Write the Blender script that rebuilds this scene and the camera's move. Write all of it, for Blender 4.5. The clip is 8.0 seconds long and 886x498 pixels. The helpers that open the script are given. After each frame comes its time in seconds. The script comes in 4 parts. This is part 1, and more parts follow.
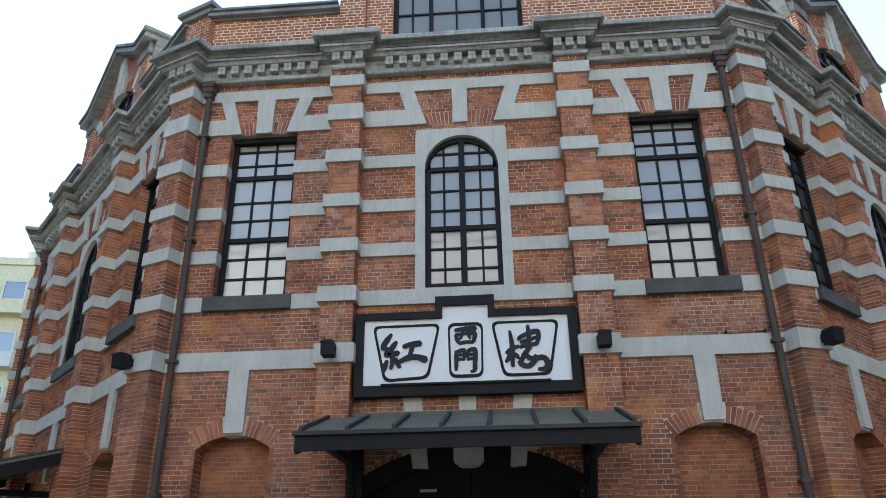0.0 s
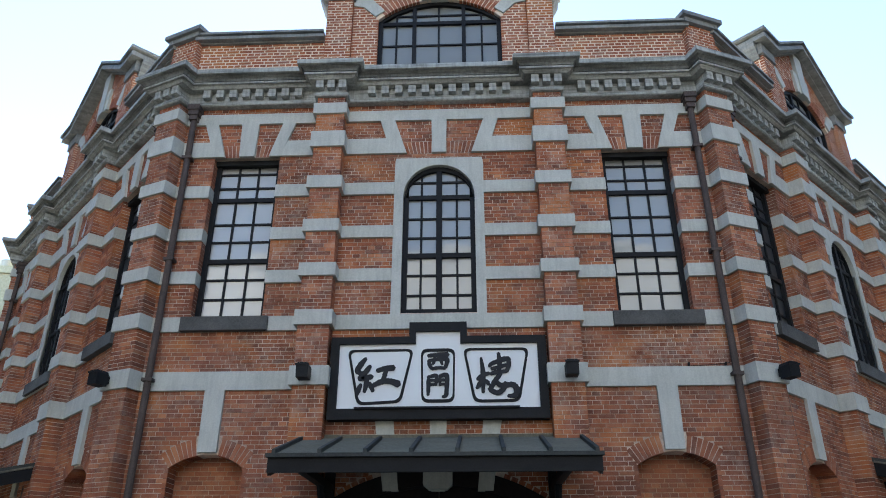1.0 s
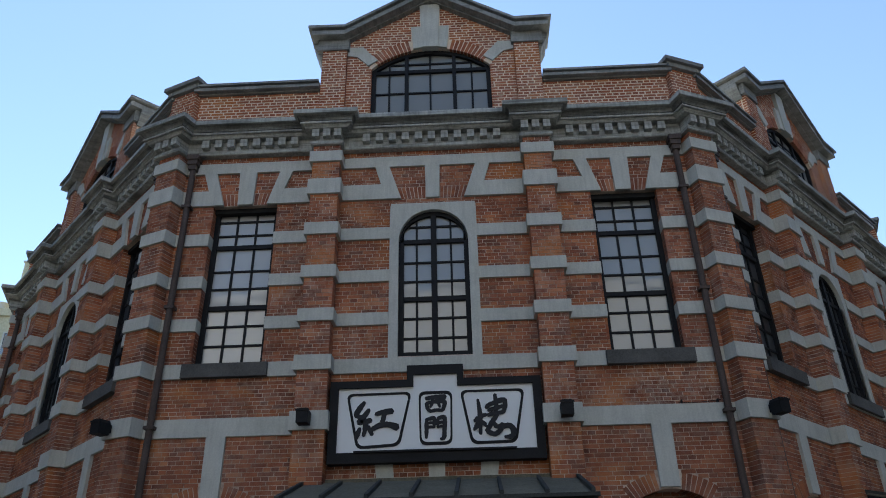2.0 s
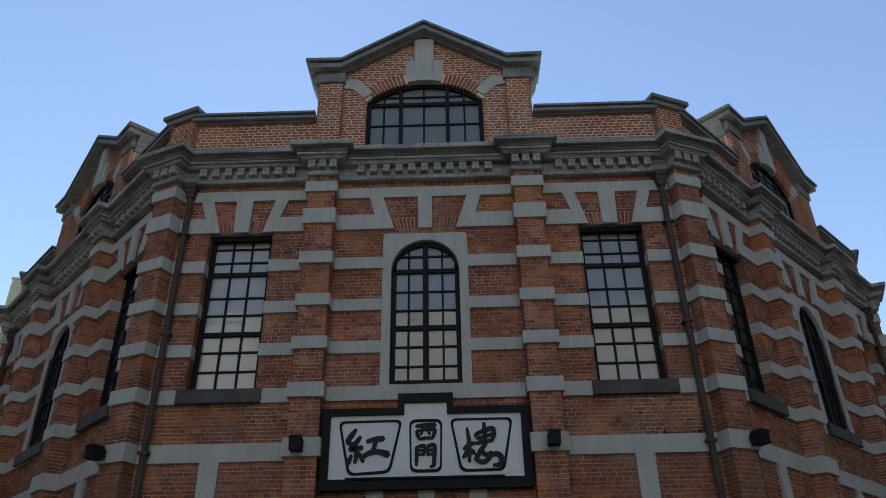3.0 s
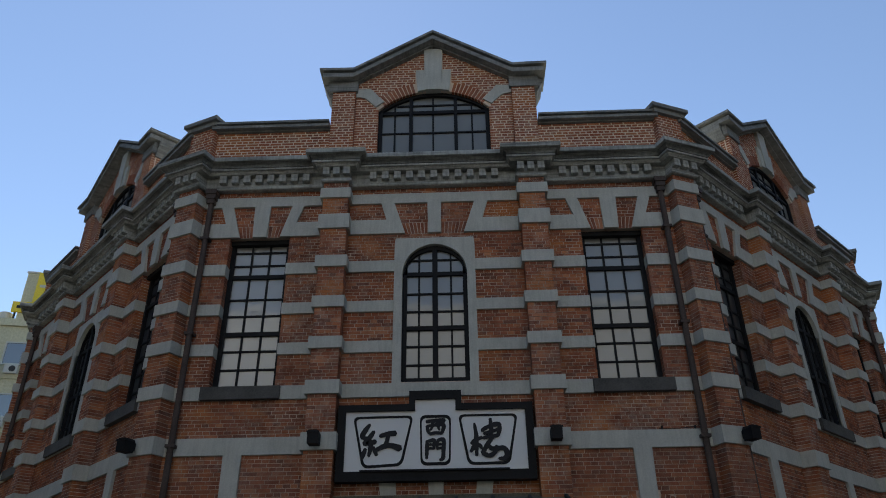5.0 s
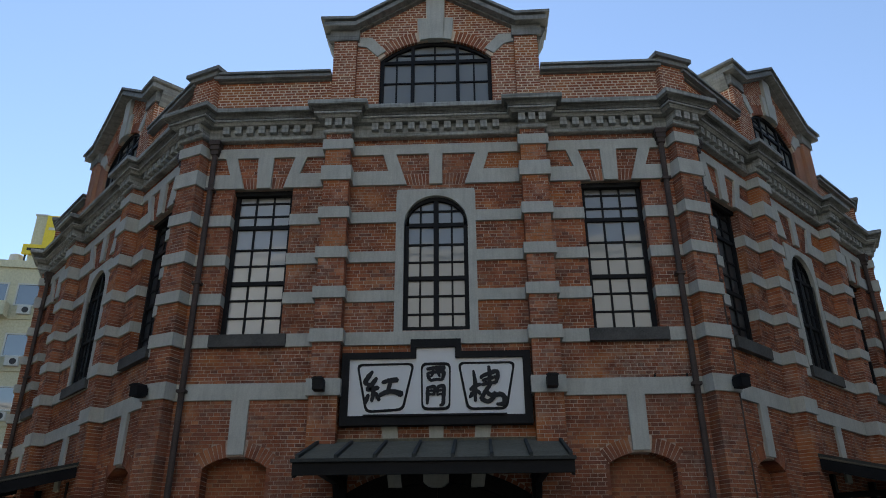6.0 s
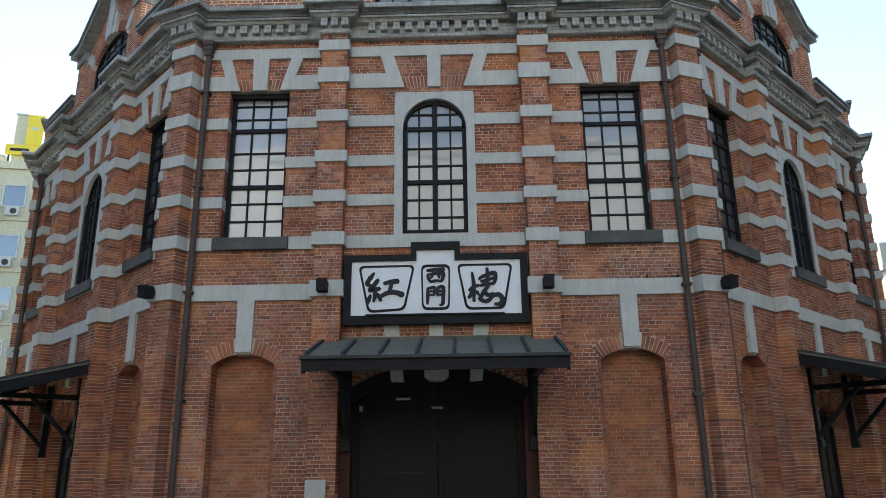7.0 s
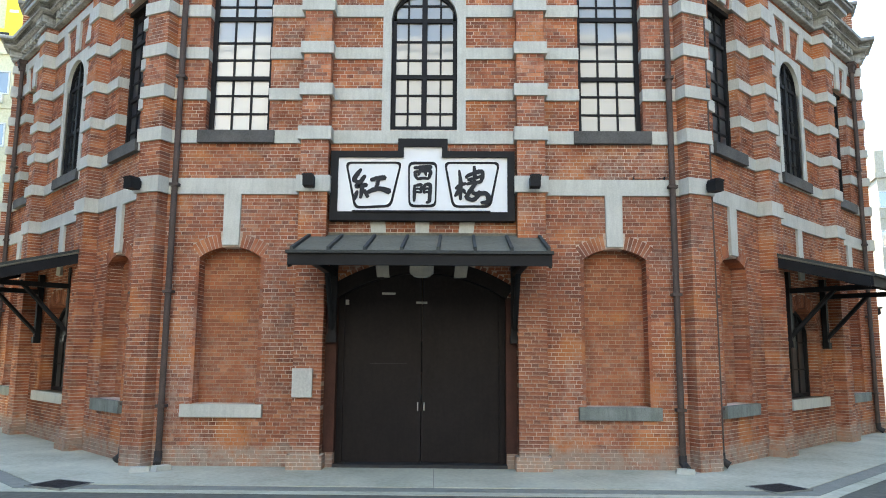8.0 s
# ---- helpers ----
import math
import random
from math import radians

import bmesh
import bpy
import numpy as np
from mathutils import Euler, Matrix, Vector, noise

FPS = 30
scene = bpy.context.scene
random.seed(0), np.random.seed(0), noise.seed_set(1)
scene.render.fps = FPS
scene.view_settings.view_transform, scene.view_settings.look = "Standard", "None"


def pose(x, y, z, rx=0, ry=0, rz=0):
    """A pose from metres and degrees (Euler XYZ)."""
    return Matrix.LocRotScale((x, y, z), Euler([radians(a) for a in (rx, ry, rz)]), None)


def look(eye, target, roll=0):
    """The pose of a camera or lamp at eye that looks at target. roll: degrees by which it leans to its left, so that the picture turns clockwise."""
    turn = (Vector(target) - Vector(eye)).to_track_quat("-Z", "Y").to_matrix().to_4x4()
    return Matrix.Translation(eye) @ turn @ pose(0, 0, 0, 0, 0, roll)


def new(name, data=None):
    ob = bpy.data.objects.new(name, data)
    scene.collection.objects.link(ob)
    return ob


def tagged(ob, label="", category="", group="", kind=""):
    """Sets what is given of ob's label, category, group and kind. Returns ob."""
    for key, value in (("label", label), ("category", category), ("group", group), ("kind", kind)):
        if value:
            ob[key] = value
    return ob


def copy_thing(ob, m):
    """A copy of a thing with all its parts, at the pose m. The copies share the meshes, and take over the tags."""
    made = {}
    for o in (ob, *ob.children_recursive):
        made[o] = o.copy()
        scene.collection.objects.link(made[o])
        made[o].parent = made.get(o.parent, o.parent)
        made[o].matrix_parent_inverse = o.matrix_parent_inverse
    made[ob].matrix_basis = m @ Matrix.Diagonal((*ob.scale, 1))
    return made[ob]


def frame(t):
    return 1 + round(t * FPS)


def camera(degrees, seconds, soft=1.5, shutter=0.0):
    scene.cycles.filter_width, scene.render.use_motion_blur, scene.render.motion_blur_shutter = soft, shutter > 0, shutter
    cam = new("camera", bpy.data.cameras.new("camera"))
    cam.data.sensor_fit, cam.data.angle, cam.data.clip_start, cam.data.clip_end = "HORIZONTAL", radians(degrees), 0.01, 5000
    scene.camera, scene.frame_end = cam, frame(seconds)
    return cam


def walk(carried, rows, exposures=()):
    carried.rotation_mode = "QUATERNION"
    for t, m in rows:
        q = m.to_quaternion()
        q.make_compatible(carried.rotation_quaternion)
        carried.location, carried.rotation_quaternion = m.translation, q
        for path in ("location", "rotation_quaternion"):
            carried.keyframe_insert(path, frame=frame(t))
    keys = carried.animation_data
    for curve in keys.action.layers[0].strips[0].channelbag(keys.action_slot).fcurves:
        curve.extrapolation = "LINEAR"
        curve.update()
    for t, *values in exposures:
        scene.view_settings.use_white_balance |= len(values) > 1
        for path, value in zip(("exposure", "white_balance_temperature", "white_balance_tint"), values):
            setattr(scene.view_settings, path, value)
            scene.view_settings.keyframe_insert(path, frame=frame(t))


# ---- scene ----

cam = camera(62.65, 8.0, soft=0.97)
PATH = [
    (0.0, 0.433, -9.567, 1.750, 24.07, 0.73, 4.69),
    (0.5, 0.485, -9.802, 1.765, 24.79, 0.63, 3.42),
    (1.0, 0.492, -9.896, 1.764, 25.40, -0.02, 2.47),
    (1.5, 0.518, -10.035, 1.800, 26.62, 0.92, 3.18),
    (3.0, 0.471, -10.553, 1.834, 29.35, 0.92, 1.47),
    (3.5, 0.533, -10.706, 1.892, 29.45, 1.16, 2.21),
    (4.0, 0.457, -10.856, 1.796, 29.19, 0.41, 1.50),
    (5.5, 0.520, -11.338, 1.730, 27.61, 0.70, 2.24),
    (6.0, 0.578, -11.449, 1.797, 24.02, 0.33, 2.43),
    (6.5, 0.474, -11.503, 1.792, 21.31, 0.71, 2.87),
    (7.0, 0.381, -11.658, 1.784, 16.18, 0.67, 1.46),
    (7.5, 0.426, -11.674, 1.790, 12.20, 0.27, 1.47),
    (8.0, 0.487, -11.696, 1.756, 8.23, -0.43, 0.66),
]
walk(cam, [(t, pose(x, y, z, 90 + pitch, roll, yaw)) for t, x, y, z, pitch, roll, yaw in PATH],
     exposures=[(0.0, 2.17, 6850, 9), (0.5, 2.16, 6750, 9), (1.0, 2.00, 6600, 10), (1.5, 1.50, 6500, 11), (3.0, 0.56, 6900, 11), (4.0, 0.58, 6900, 11), (5.5, 0.35, 6900, 11),
                (6.0, 0.68, 6900, 10), (6.5, 0.82, 6950, 9), (7.0, 1.84, 6900, 9), (7.5, 2.32, 7100, 8), (8.0, 2.86, 7350, 8)])

# ---- light ----
world = bpy.data.worlds.new("sky")
scene.world = world
world.use_nodes = True
wn = world.node_tree.nodes
sky = wn.new("ShaderNodeTexSky")
sky.sky_type, sky.sun_disc = "NISHITA", False
sky.sun_elevation, sky.sun_rotation = radians(50), radians(-16)
sky.air_density, sky.dust_density, sky.ozone_density = 1.0, 0.02, 2.5
wn["Background"].inputs["Strength"].default_value = 0.135
world.node_tree.links.new(sky.outputs["Color"], wn["Background"].inputs["Color"])
sun = new("sun", bpy.data.lights.new("sun", "SUN"))
sun.data.energy, sun.data.angle, sun.data.color = 5.0, radians(0.6), (1.0, 0.93, 0.84)
sun.matrix_world = look((-17.7, 61.8, 76.6), (0, 0, 0))

# ---- materials ----
def material(name, colour, rough=0.8, metal=0.0):
    m = bpy.data.materials.new(name)
    m.use_nodes = True
    b = m.node_tree.nodes["Principled BSDF"]
    b.inputs["Base Color"].default_value = (*colour, 1)
    b.inputs["Roughness"].default_value, b.inputs["Metallic"].default_value = rough, metal
    b.inputs["Specular IOR Level"].default_value = 0.18 if rough > 0.55 else 0.4
    return m


class Nodes:
    """Short hand for building a material's node tree."""
    def __init__(self, m):
        self.t = m.node_tree
        self.b = self.t.nodes["Principled BSDF"]

    def add(self, kind, **sets):
        n = self.t.nodes.new(kind)
        for k, v in sets.items():
            if k in n.inputs:
                n.inputs[k].default_value = v
        return n

    def link(self, a, b):
        self.t.links.new(a, b)

    def noise(self, scale, detail=4.0, rough=0.55, stretch=None, coord="Object"):
        c = self.t.nodes.new("ShaderNodeTexCoord")
        out = c.outputs[coord]
        if stretch:
            mp = self.t.nodes.new("ShaderNodeMapping")
            mp.inputs["Scale"].default_value = stretch
            self.link(out, mp.inputs["Vector"])
            out = mp.outputs["Vector"]
        n = self.add("ShaderNodeTexNoise", Scale=scale, Detail=detail, Roughness=rough)
        self.link(out, n.inputs["Vector"])
        return n.outputs["Fac"]

    def ramp(self, fac, stops):
        r = self.t.nodes.new("ShaderNodeValToRGB")
        e = r.color_ramp.elements
        while len(e) < len(stops):
            e.new(0.5)
        for s, (p, c) in zip(e, stops):
            s.position, s.color = p, (*c, 1) if len(c) == 3 else c
        self.link(fac, r.inputs["Fac"])
        return r.outputs["Color"]

    def mix(self, fac, a, b, kind="MIX"):
        n = self.t.nodes.new("ShaderNodeMix")
        n.data_type, n.blend_type = "RGBA", kind
        for v, i in ((fac, 0), (a, 6), (b, 7)):
            if isinstance(v, (int, float)):
                n.inputs[i].default_value = v
            elif isinstance(v, tuple):
                n.inputs[i].default_value = (*v, 1)
            else:
                self.link(v, n.inputs[i])
        return n.outputs[2]

    def maths(self, op, a, b=0.0, clamp=False):
        n = self.t.nodes.new("ShaderNodeMath")
        n.operation, n.use_clamp = op, clamp
        for v, i in ((a, 0), (b, 1)):
            if isinstance(v, (int, float)):
                n.inputs[i].default_value = v
            else:
                self.link(v, n.inputs[i])
        return n.outputs[0]

    def bump(self, fac, strength=0.3, distance=0.01):
        n = self.add("ShaderNodeBump", Strength=strength, Distance=distance)
        self.link(fac, n.inputs["Height"])
        self.link(n.outputs["Normal"], self.b.inputs["Normal"])

    def colour(self, c):
        self.link(c, self.b.inputs["Base Color"])


def grained(name, dark, light, scale, rough=0.8, bump=0.3, streak=0.0, metal=0.0, grit=0.35, tide=0.0):
    m = material(name, light, rough, metal)
    n = Nodes(m)
    a = n.ramp(n.noise(scale, 6, 0.6), [(0.3, dark), (0.72, light)])
    fine = n.noise(scale * 18, 3, 0.6)
    a = n.mix(grit, a, n.ramp(fine, [(0.35, tuple(0.6 * v for v in dark)), (0.65, light)]))
    if streak:
        s = n.ramp(n.noise(3.0, 5, 0.65, (6, 6, 0.7)), [(0.44, (0, 0, 0)), (0.72, (1, 1, 1))])
        a = n.mix(n.maths("MULTIPLY", s, streak), a, tuple(0.35 * v for v in dark))
    if tide:
        s = n.ramp(n.noise(2.0, 5, 0.7, (0.5, 0.5, 7)), [(0.46, (0, 0, 0)), (0.66, (1, 1, 1))])
        a = n.mix(n.maths("MULTIPLY", s, tide), a, tuple(0.3 * v for v in dark))
    n.colour(a)
    n.bump(fine, bump, 0.006)
    return m


def brick_material(name="red_brick", clean=0.0, warm=0.0):
    """Red brick; clean brick takes less of the dark grime; warm brick is an orange infill."""
    m = material(name, (0.4, 0.14, 0.07), 0.88)
    n = Nodes(m)
    g = n.t.nodes.new("ShaderNodeNewGeometry")
    o = n.t.nodes.new("ShaderNodeObjectInfo")
    r = n.maths("FRACT", n.maths("ADD", g.outputs["Random Per Island"], o.outputs["Random"]))
    tone = n.ramp(r, [(0.0, (0.12, 0.052, 0.042)), (0.16, (0.235, 0.076, 0.045)), (0.5, (0.365, 0.114, 0.055)), (0.84, (0.475, 0.155, 0.068)), (1.0, (0.58, 0.25, 0.125))])
    blotch = n.ramp(n.noise(2.4, 6, 0.65), [(0.34, (0.40, 0.37, 0.38)), (0.5, (0.95, 0.97, 0.98)), (0.66, (1.3, 1.4, 1.36))])
    c = n.mix(1.0, tone, blotch, "MULTIPLY")
    grime = n.ramp(n.noise(0.5, 6, 0.7, (1, 1, 0.7)), [(0.38, (0.50, 0.47, 0.48)), (0.56, (1, 1, 1))])
    c = n.mix(1.0 - clean, c, grime, "MULTIPLY")
    c = n.mix(0.5 * clean, c, (0.40, 0.115, 0.05))
    c = n.mix(0.28 * warm, c, (0.50, 0.17, 0.05))
    orange = n.ramp(n.noise(0.9, 3, 0.5, (1, 1, 1.6)), [(0.545, (0, 0, 0)), (0.65, (1, 1, 1))])
    c = n.mix(n.maths("MULTIPLY", orange, 0.8), c, (0.58, 0.205, 0.055))
    fine = n.noise(60, 4, 0.65)
    c = n.mix(0.3, c, n.ramp(fine, [(0.3, (0.16, 0.052, 0.03)), (0.7, (0.52, 0.185, 0.085))]))
    lime = n.ramp(n.noise(7, 7, 0.78), [(0.42, (0, 0, 0)), (0.66, (1, 1, 1))])
    where = n.ramp(n.noise(0.7, 5, 0.65, (1, 1, 0.8)), [(0.44, (0.15, 0.15, 0.15)), (0.62, (1, 1, 1))])
    c = n.mix(n.maths("MULTIPLY", n.maths("MULTIPLY", lime, where), 0.52), c, (0.56, 0.45, 0.37))
    # salts that rise from the ground into the lowest courses, with a ragged upper edge
    p = n.t.nodes.new("ShaderNodeSeparateXYZ")
    n.link(g.outputs["Position"], p.inputs[0])
    edge = n.maths("ADD", p.outputs["Z"], n.maths("MULTIPLY", n.noise(1.7, 5, 0.7), -0.5))
    foot = n.ramp(edge, [(-0.12, (0.78, 0.78, 0.78)), (0.13, (0, 0, 0))])
    salt = n.maths("MULTIPLY", foot, n.ramp(n.noise(6, 5, 0.7), [(0.32, (0.1, 0.1, 0.1)), (0.55, (1, 1, 1))]))
    c = n.mix(salt, c, (0.34, 0.29, 0.235))
    n.colour(c)
    n.bump(n.noise(35, 4, 0.7), 0.5, 0.006)
    return m


def glass_material(name, back, share):
    m = material(name, back, 0.5)
    n = Nodes(m)
    glossy = n.add("ShaderNodeBsdfGlossy", Color=(0.88, 0.89, 0.87, 1), Roughness=0.03)
    mixer = n.add("ShaderNodeMixShader")
    mixer.inputs[0].default_value = share
    out = n.t.nodes["Material Output"]
    n.link(n.b.outputs[0], mixer.inputs[1])
    n.link(glossy.outputs[0], mixer.inputs[2])
    n.link(mixer.outputs[0], out.inputs["Surface"])
    w = n.add("ShaderNodeBump", Strength=0.02, Distance=0.02)
    n.link(n.noise(3.0, 2, 0.5), w.inputs["Height"])
    n.link(w.outputs["Normal"], glossy.inputs["Normal"])
    return m


BRICK = brick_material()
TOPBRICK = brick_material("cleaned_red_brick", 0.85)
INFILL = brick_material("orange_infill_brick", 0.1, 0.6)
MORTAR = grained("lime_mortar", (0.27, 0.175, 0.125), (0.86, 0.74, 0.60), 1.7, 0.95, 0.4, 0.0, 0.0, 0.2)
INFILLMORTAR = grained("brown_infill_mortar", (0.26, 0.16, 0.10), (0.64, 0.48, 0.34), 1.9, 0.95, 0.4, 0.0, 0.0, 0.2)
NEWMORTAR = grained("pale_repointed_mortar", (0.70, 0.55, 0.41), (0.88, 0.74, 0.57), 1.5, 0.95, 0.4, 0.0, 0.0, 0.15)
COPING = grained("slate_grey_coping_stone", (0.20, 0.206, 0.19), (0.38, 0.39, 0.36), 1.8, 0.85, 0.25, 0.35, 0.0, 0.15, 0.5)
STONE = grained("grey_band_stone", (0.47, 0.48, 0.42), (0.625, 0.63, 0.555), 2.2, 0.85, 0.25, 0.22, 0.0, 0.2)
CORNICE = grained("weathered_cornice_stone", (0.27, 0.28, 0.255), (0.60, 0.615, 0.565), 1.3, 0.88, 0.3, 0.5, 0.0, 0.16, 0.7)
CRUST_SHADE = grained("soot_and_shade_cornice_stone", (0.11, 0.115, 0.105), (0.34, 0.35, 0.32), 1.6, 0.9, 0.4, 0.5, 0.0, 0.2, 0.8)
DARKSTONE = grained("dark_sill_stone", (0.06, 0.06, 0.055), (0.135, 0.132, 0.12), 3.0, 0.8, 0.3)
GREENSTONE = grained("greenish_sill_stone", (0.16, 0.18, 0.16), (0.27, 0.30, 0.27), 4.0, 0.85, 0.3, 0.4)
BLACK = grained("black_painted_metal", (0.008, 0.0085, 0.009), (0.018, 0.019, 0.02), 3.0, 0.6, 0.1)
ROOFING = grained("dark_sheet_roofing", (0.125, 0.118, 0.085), (0.215, 0.20, 0.145), 2.0, 0.8, 0.12, 0.4)
SEAM = grained("dark_roof_seam", (0.035, 0.038, 0.034), (0.075, 0.08, 0.072), 3.0, 0.8, 0.12)
DOORPAINT_SHADE = grained("dark_brown_door_paint_and_arch_shade", (0.0115, 0.009, 0.0082), (0.022, 0.0175, 0.016), 1.2, 0.62, 0.1, 0.3)
JAMBSHADE = grained("dark_brown_jamb_shade", (0.05, 0.024, 0.018), (0.10, 0.045, 0.032), 4.0, 0.8, 0.3, 0.2)
BARK = grained("grey_palm_bark", (0.10, 0.085, 0.07), (0.2, 0.17, 0.14), 5, 0.9, 0.6)
LEAF = grained("palm_leaf_green", (0.03, 0.06, 0.02), (0.07, 0.12, 0.04), 4, 0.6, 0.1)
WHITE = grained("white_sign_panel", (0.77, 0.79, 0.77), (0.80, 0.82, 0.80), 0.8, 0.5, 0.0, grit=0.03)
INK = grained("dark_grey_lettering", (0.018, 0.019, 0.02), (0.035, 0.037, 0.04), 6, 0.6, 0.1)
GLASS = glass_material("window_glass", (0.045, 0.05, 0.052), 0.2)
# the back colours of these two hold the reflected sky, paler on the left
PALEGLASS = glass_material("pale_filmed_glass", (0.44, 0.445, 0.415), 0.09)
GREYGLASS = glass_material("grey_filmed_glass", (0.29, 0.30, 0.28), 0.08)
ATTIC = glass_material("dusty_attic_glass", (0.19, 0.195, 0.17), 0.07)
PIPE = grained("brown_iron_pipe", (0.06, 0.045, 0.037), (0.125, 0.095, 0.08), 3.0, 0.6, 0.2, 0.3)
GREYBOX = grained("pale_grey_steel", (0.49, 0.49, 0.44), (0.59, 0.59, 0.525), 2.0, 0.5, 0.05, 0.2)
PAVING = grained("pale_concrete_paving", (0.36, 0.355, 0.26), (0.64, 0.625, 0.475), 0.75, 0.85, 0.2, 0.0, 0.0, 0.2)
DARKGROUND = grained("dark_low_bounce_ground", (0.045, 0.045, 0.042), (0.085, 0.085, 0.08), 0.7, 0.9, 0.4)
ASPHALT = grained("worn_grey_road", (0.10, 0.098, 0.075), (0.17, 0.167, 0.128), 0.7, 0.9, 0.4)
DRAINGREY = grained("grey_slotted_drain_cover", (0.19, 0.19, 0.155), (0.31, 0.31, 0.255), 5, 0.75, 0.3)
IRON = grained("dark_iron_grate", (0.03, 0.03, 0.03), (0.06, 0.06, 0.058), 6, 0.6, 0.3)
CREAM = grained("cream_tiled_facade", (0.52, 0.49, 0.33), (0.62, 0.59, 0.41), 0.4, 0.7, 0.1, 0.2)
PALEWALL = grained("pale_far_facade", (0.34, 0.32, 0.26), (0.42, 0.40, 0.33), 0.4, 0.7, 0.1, 0.2)
# colours of the unseen blocks: two bounce light, the dark one absorbs it
LIGHTGREY = grained("light_grey_bounce_block", (0.575, 0.575, 0.56), (0.65, 0.65, 0.635), 0.4, 0.8, 0.1, 0.2)
BLOCKERGREY = grained("dark_grey_light_blocker", (0.06, 0.06, 0.057), (0.095, 0.095, 0.092), 0.4, 0.8, 0.1, 0.2)
GREYWALL = grained("grey_bounce_block", (0.535, 0.535, 0.52), (0.61, 0.61, 0.595), 0.4, 0.8, 0.1, 0.3)
YELLOW = grained("yellow_sign_paint", (0.75, 0.55, 0.03), (0.85, 0.65, 0.05), 0.6, 0.5, 0.05)
ROOFTILE = grained("grey_flat_roof", (0.1, 0.1, 0.1), (0.16, 0.16, 0.155), 0.8, 0.9, 0.3)

# ---- mesh helpers ----
class Builder:
    """Collects boxes and prisms and turns them into one mesh."""
    def __init__(self):
        self.v, self.f = [], []

    def prism(self, poly, v0, v1, back=True):
        n, k = len(poly), len(self.v)
        self.v += [(u, v0, z) for u, z in poly] + [(u, v1, z) for u, z in poly]
        self.f.append(tuple(range(k, k + n)))
        if back:
            self.f.append(tuple(range(k + 2 * n - 1, k + n - 1, -1)))
        for i in range(n):
            j = (i + 1) % n
            self.f.append((k + j, k + i, k + n + i, k + n + j))
        return self

    def box(self, u0, u1, v0, v1, z0, z1, back=True):
        return self.prism([(u0, z0), (u1, z0), (u1, z1), (u0, z1)], v0, v1, back)

    def plan(self, poly, z0, z1):
        """A prism that stands on a plan outline, counter-clockwise from above."""
        n, k = len(poly), len(self.v)
        self.v += [(x, y, z0) for x, y in poly] + [(x, y, z1) for x, y in poly]
        self.f += [tuple(range(k + n - 1, k - 1, -1)), tuple(range(k + n, k + 2 * n))]
        for i in range(n):
            j = (i + 1) % n
            self.f.append((k + i, k + j, k + n + j, k + n + i))
        return self

    def flare(self, rings):
        """A moulding all round: outlines (x, y) of equal length with their heights, from below upwards."""
        k, n = len(self.v), len(rings[0][0])
        for poly, z in rings:
            self.v += [(x, y, z) for x, y in poly]
        self.f += [tuple(range(k + n - 1, k - 1, -1)), tuple(range(len(self.v) - n, len(self.v)))]
        for r in range(len(rings) - 1):
            for i in range(n):
                j = (i + 1) % n
                a, b = k + r * n, k + (r + 1) * n
                self.f.append((a + i, a + j, b + j, b + i))
        return self

    def mesh(self, name, mat, weld=False):
        me = bpy.data.meshes.new(name)
        me.from_pydata(self.v, [], self.f)
        if weld:
            bm = bmesh.new()
            bm.from_mesh(me)
            bmesh.ops.remove_doubles(bm, verts=bm.verts, dist=0.0004)
            bm.to_mesh(me)
            bm.free()
        me.materials.append(mat)
        me.update()
        return me


def tube(points, radius, sides=10):
    b = Builder()
    pts = [Vector(p) for p in points]
    for i, p in enumerate(pts):
        d = (pts[min(i + 1, len(pts) - 1)] - pts[max(i - 1, 0)]).normalized()
        side = d.cross(Vector((0.31, 0.17, 0.93)) if abs(d.z) < 0.8 else Vector((1, 0.05, 0))).normalized()
        up = side.cross(d)
        for k in range(sides):
            a = 2 * math.pi * k / sides
            b.v.append(tuple(p + radius * (math.cos(a) * side + math.sin(a) * up)))
        if i:
            for k in range(sides):
                j = (k + 1) % sides
                o = sides * i
                b.f.append((o - sides + k, o - sides + j, o + j, o + k))
    b.f.append(tuple(range(sides - 1, -1, -1)))
    b.f.append(tuple(range(len(b.v) - sides, len(b.v))))
    return b


def put(name, mesh, parent=None, m=None, label="", **tags):
    ob = new(name, mesh)
    ob.parent = parent
    if m is not None:
        ob.matrix_basis = m
    return tagged(ob, label, **tags)


def part(name, b, mat, parent, label="", m=None):
    return put(name, b.mesh(name, mat), parent, m, label)


def thing(name, m, label, category, group=""):
    ob = put(name, None, None, m, label, category=category, group=group)
    ob.empty_display_size = 0.2
    return ob


# ---- the octagon ----
A = 10.724                      # from the centre to a face
HALF = A * math.tan(radians(22.5))


def face_pose(f):
    """From the front face's own frame to face f's place in the world."""
    return Matrix.Translation((0, A, 0)) @ Matrix.Rotation(radians(45 * f), 4, "Z") @ Matrix.Translation((0, -A, 0))


def corner_pose(f):
    """The frame of the corner at the right-hand end of face f: y points into the building."""
    return face_pose(f) @ Matrix.Translation((HALF, 0, 0)) @ Matrix.Rotation(radians(22.5), 4, "Z")


BANDS = [(4.335, 4.60), (5.20, 5.42), (5.95, 6.15), (6.67, 6.87), (7.42, 7.63), (8.17, 8.455), (8.80, 9.00)]
COURSE = 0.0615
REC, JOINT = 0.005, 0.0047             # depth of the joints, half their width
P0, P1, PV = 1.53, 1.98, -0.26      # pilaster brick: from, to, front
WALL_END = 4.30                     # where the corner pier meets the face
TOP = 9.13                          # under the cornice
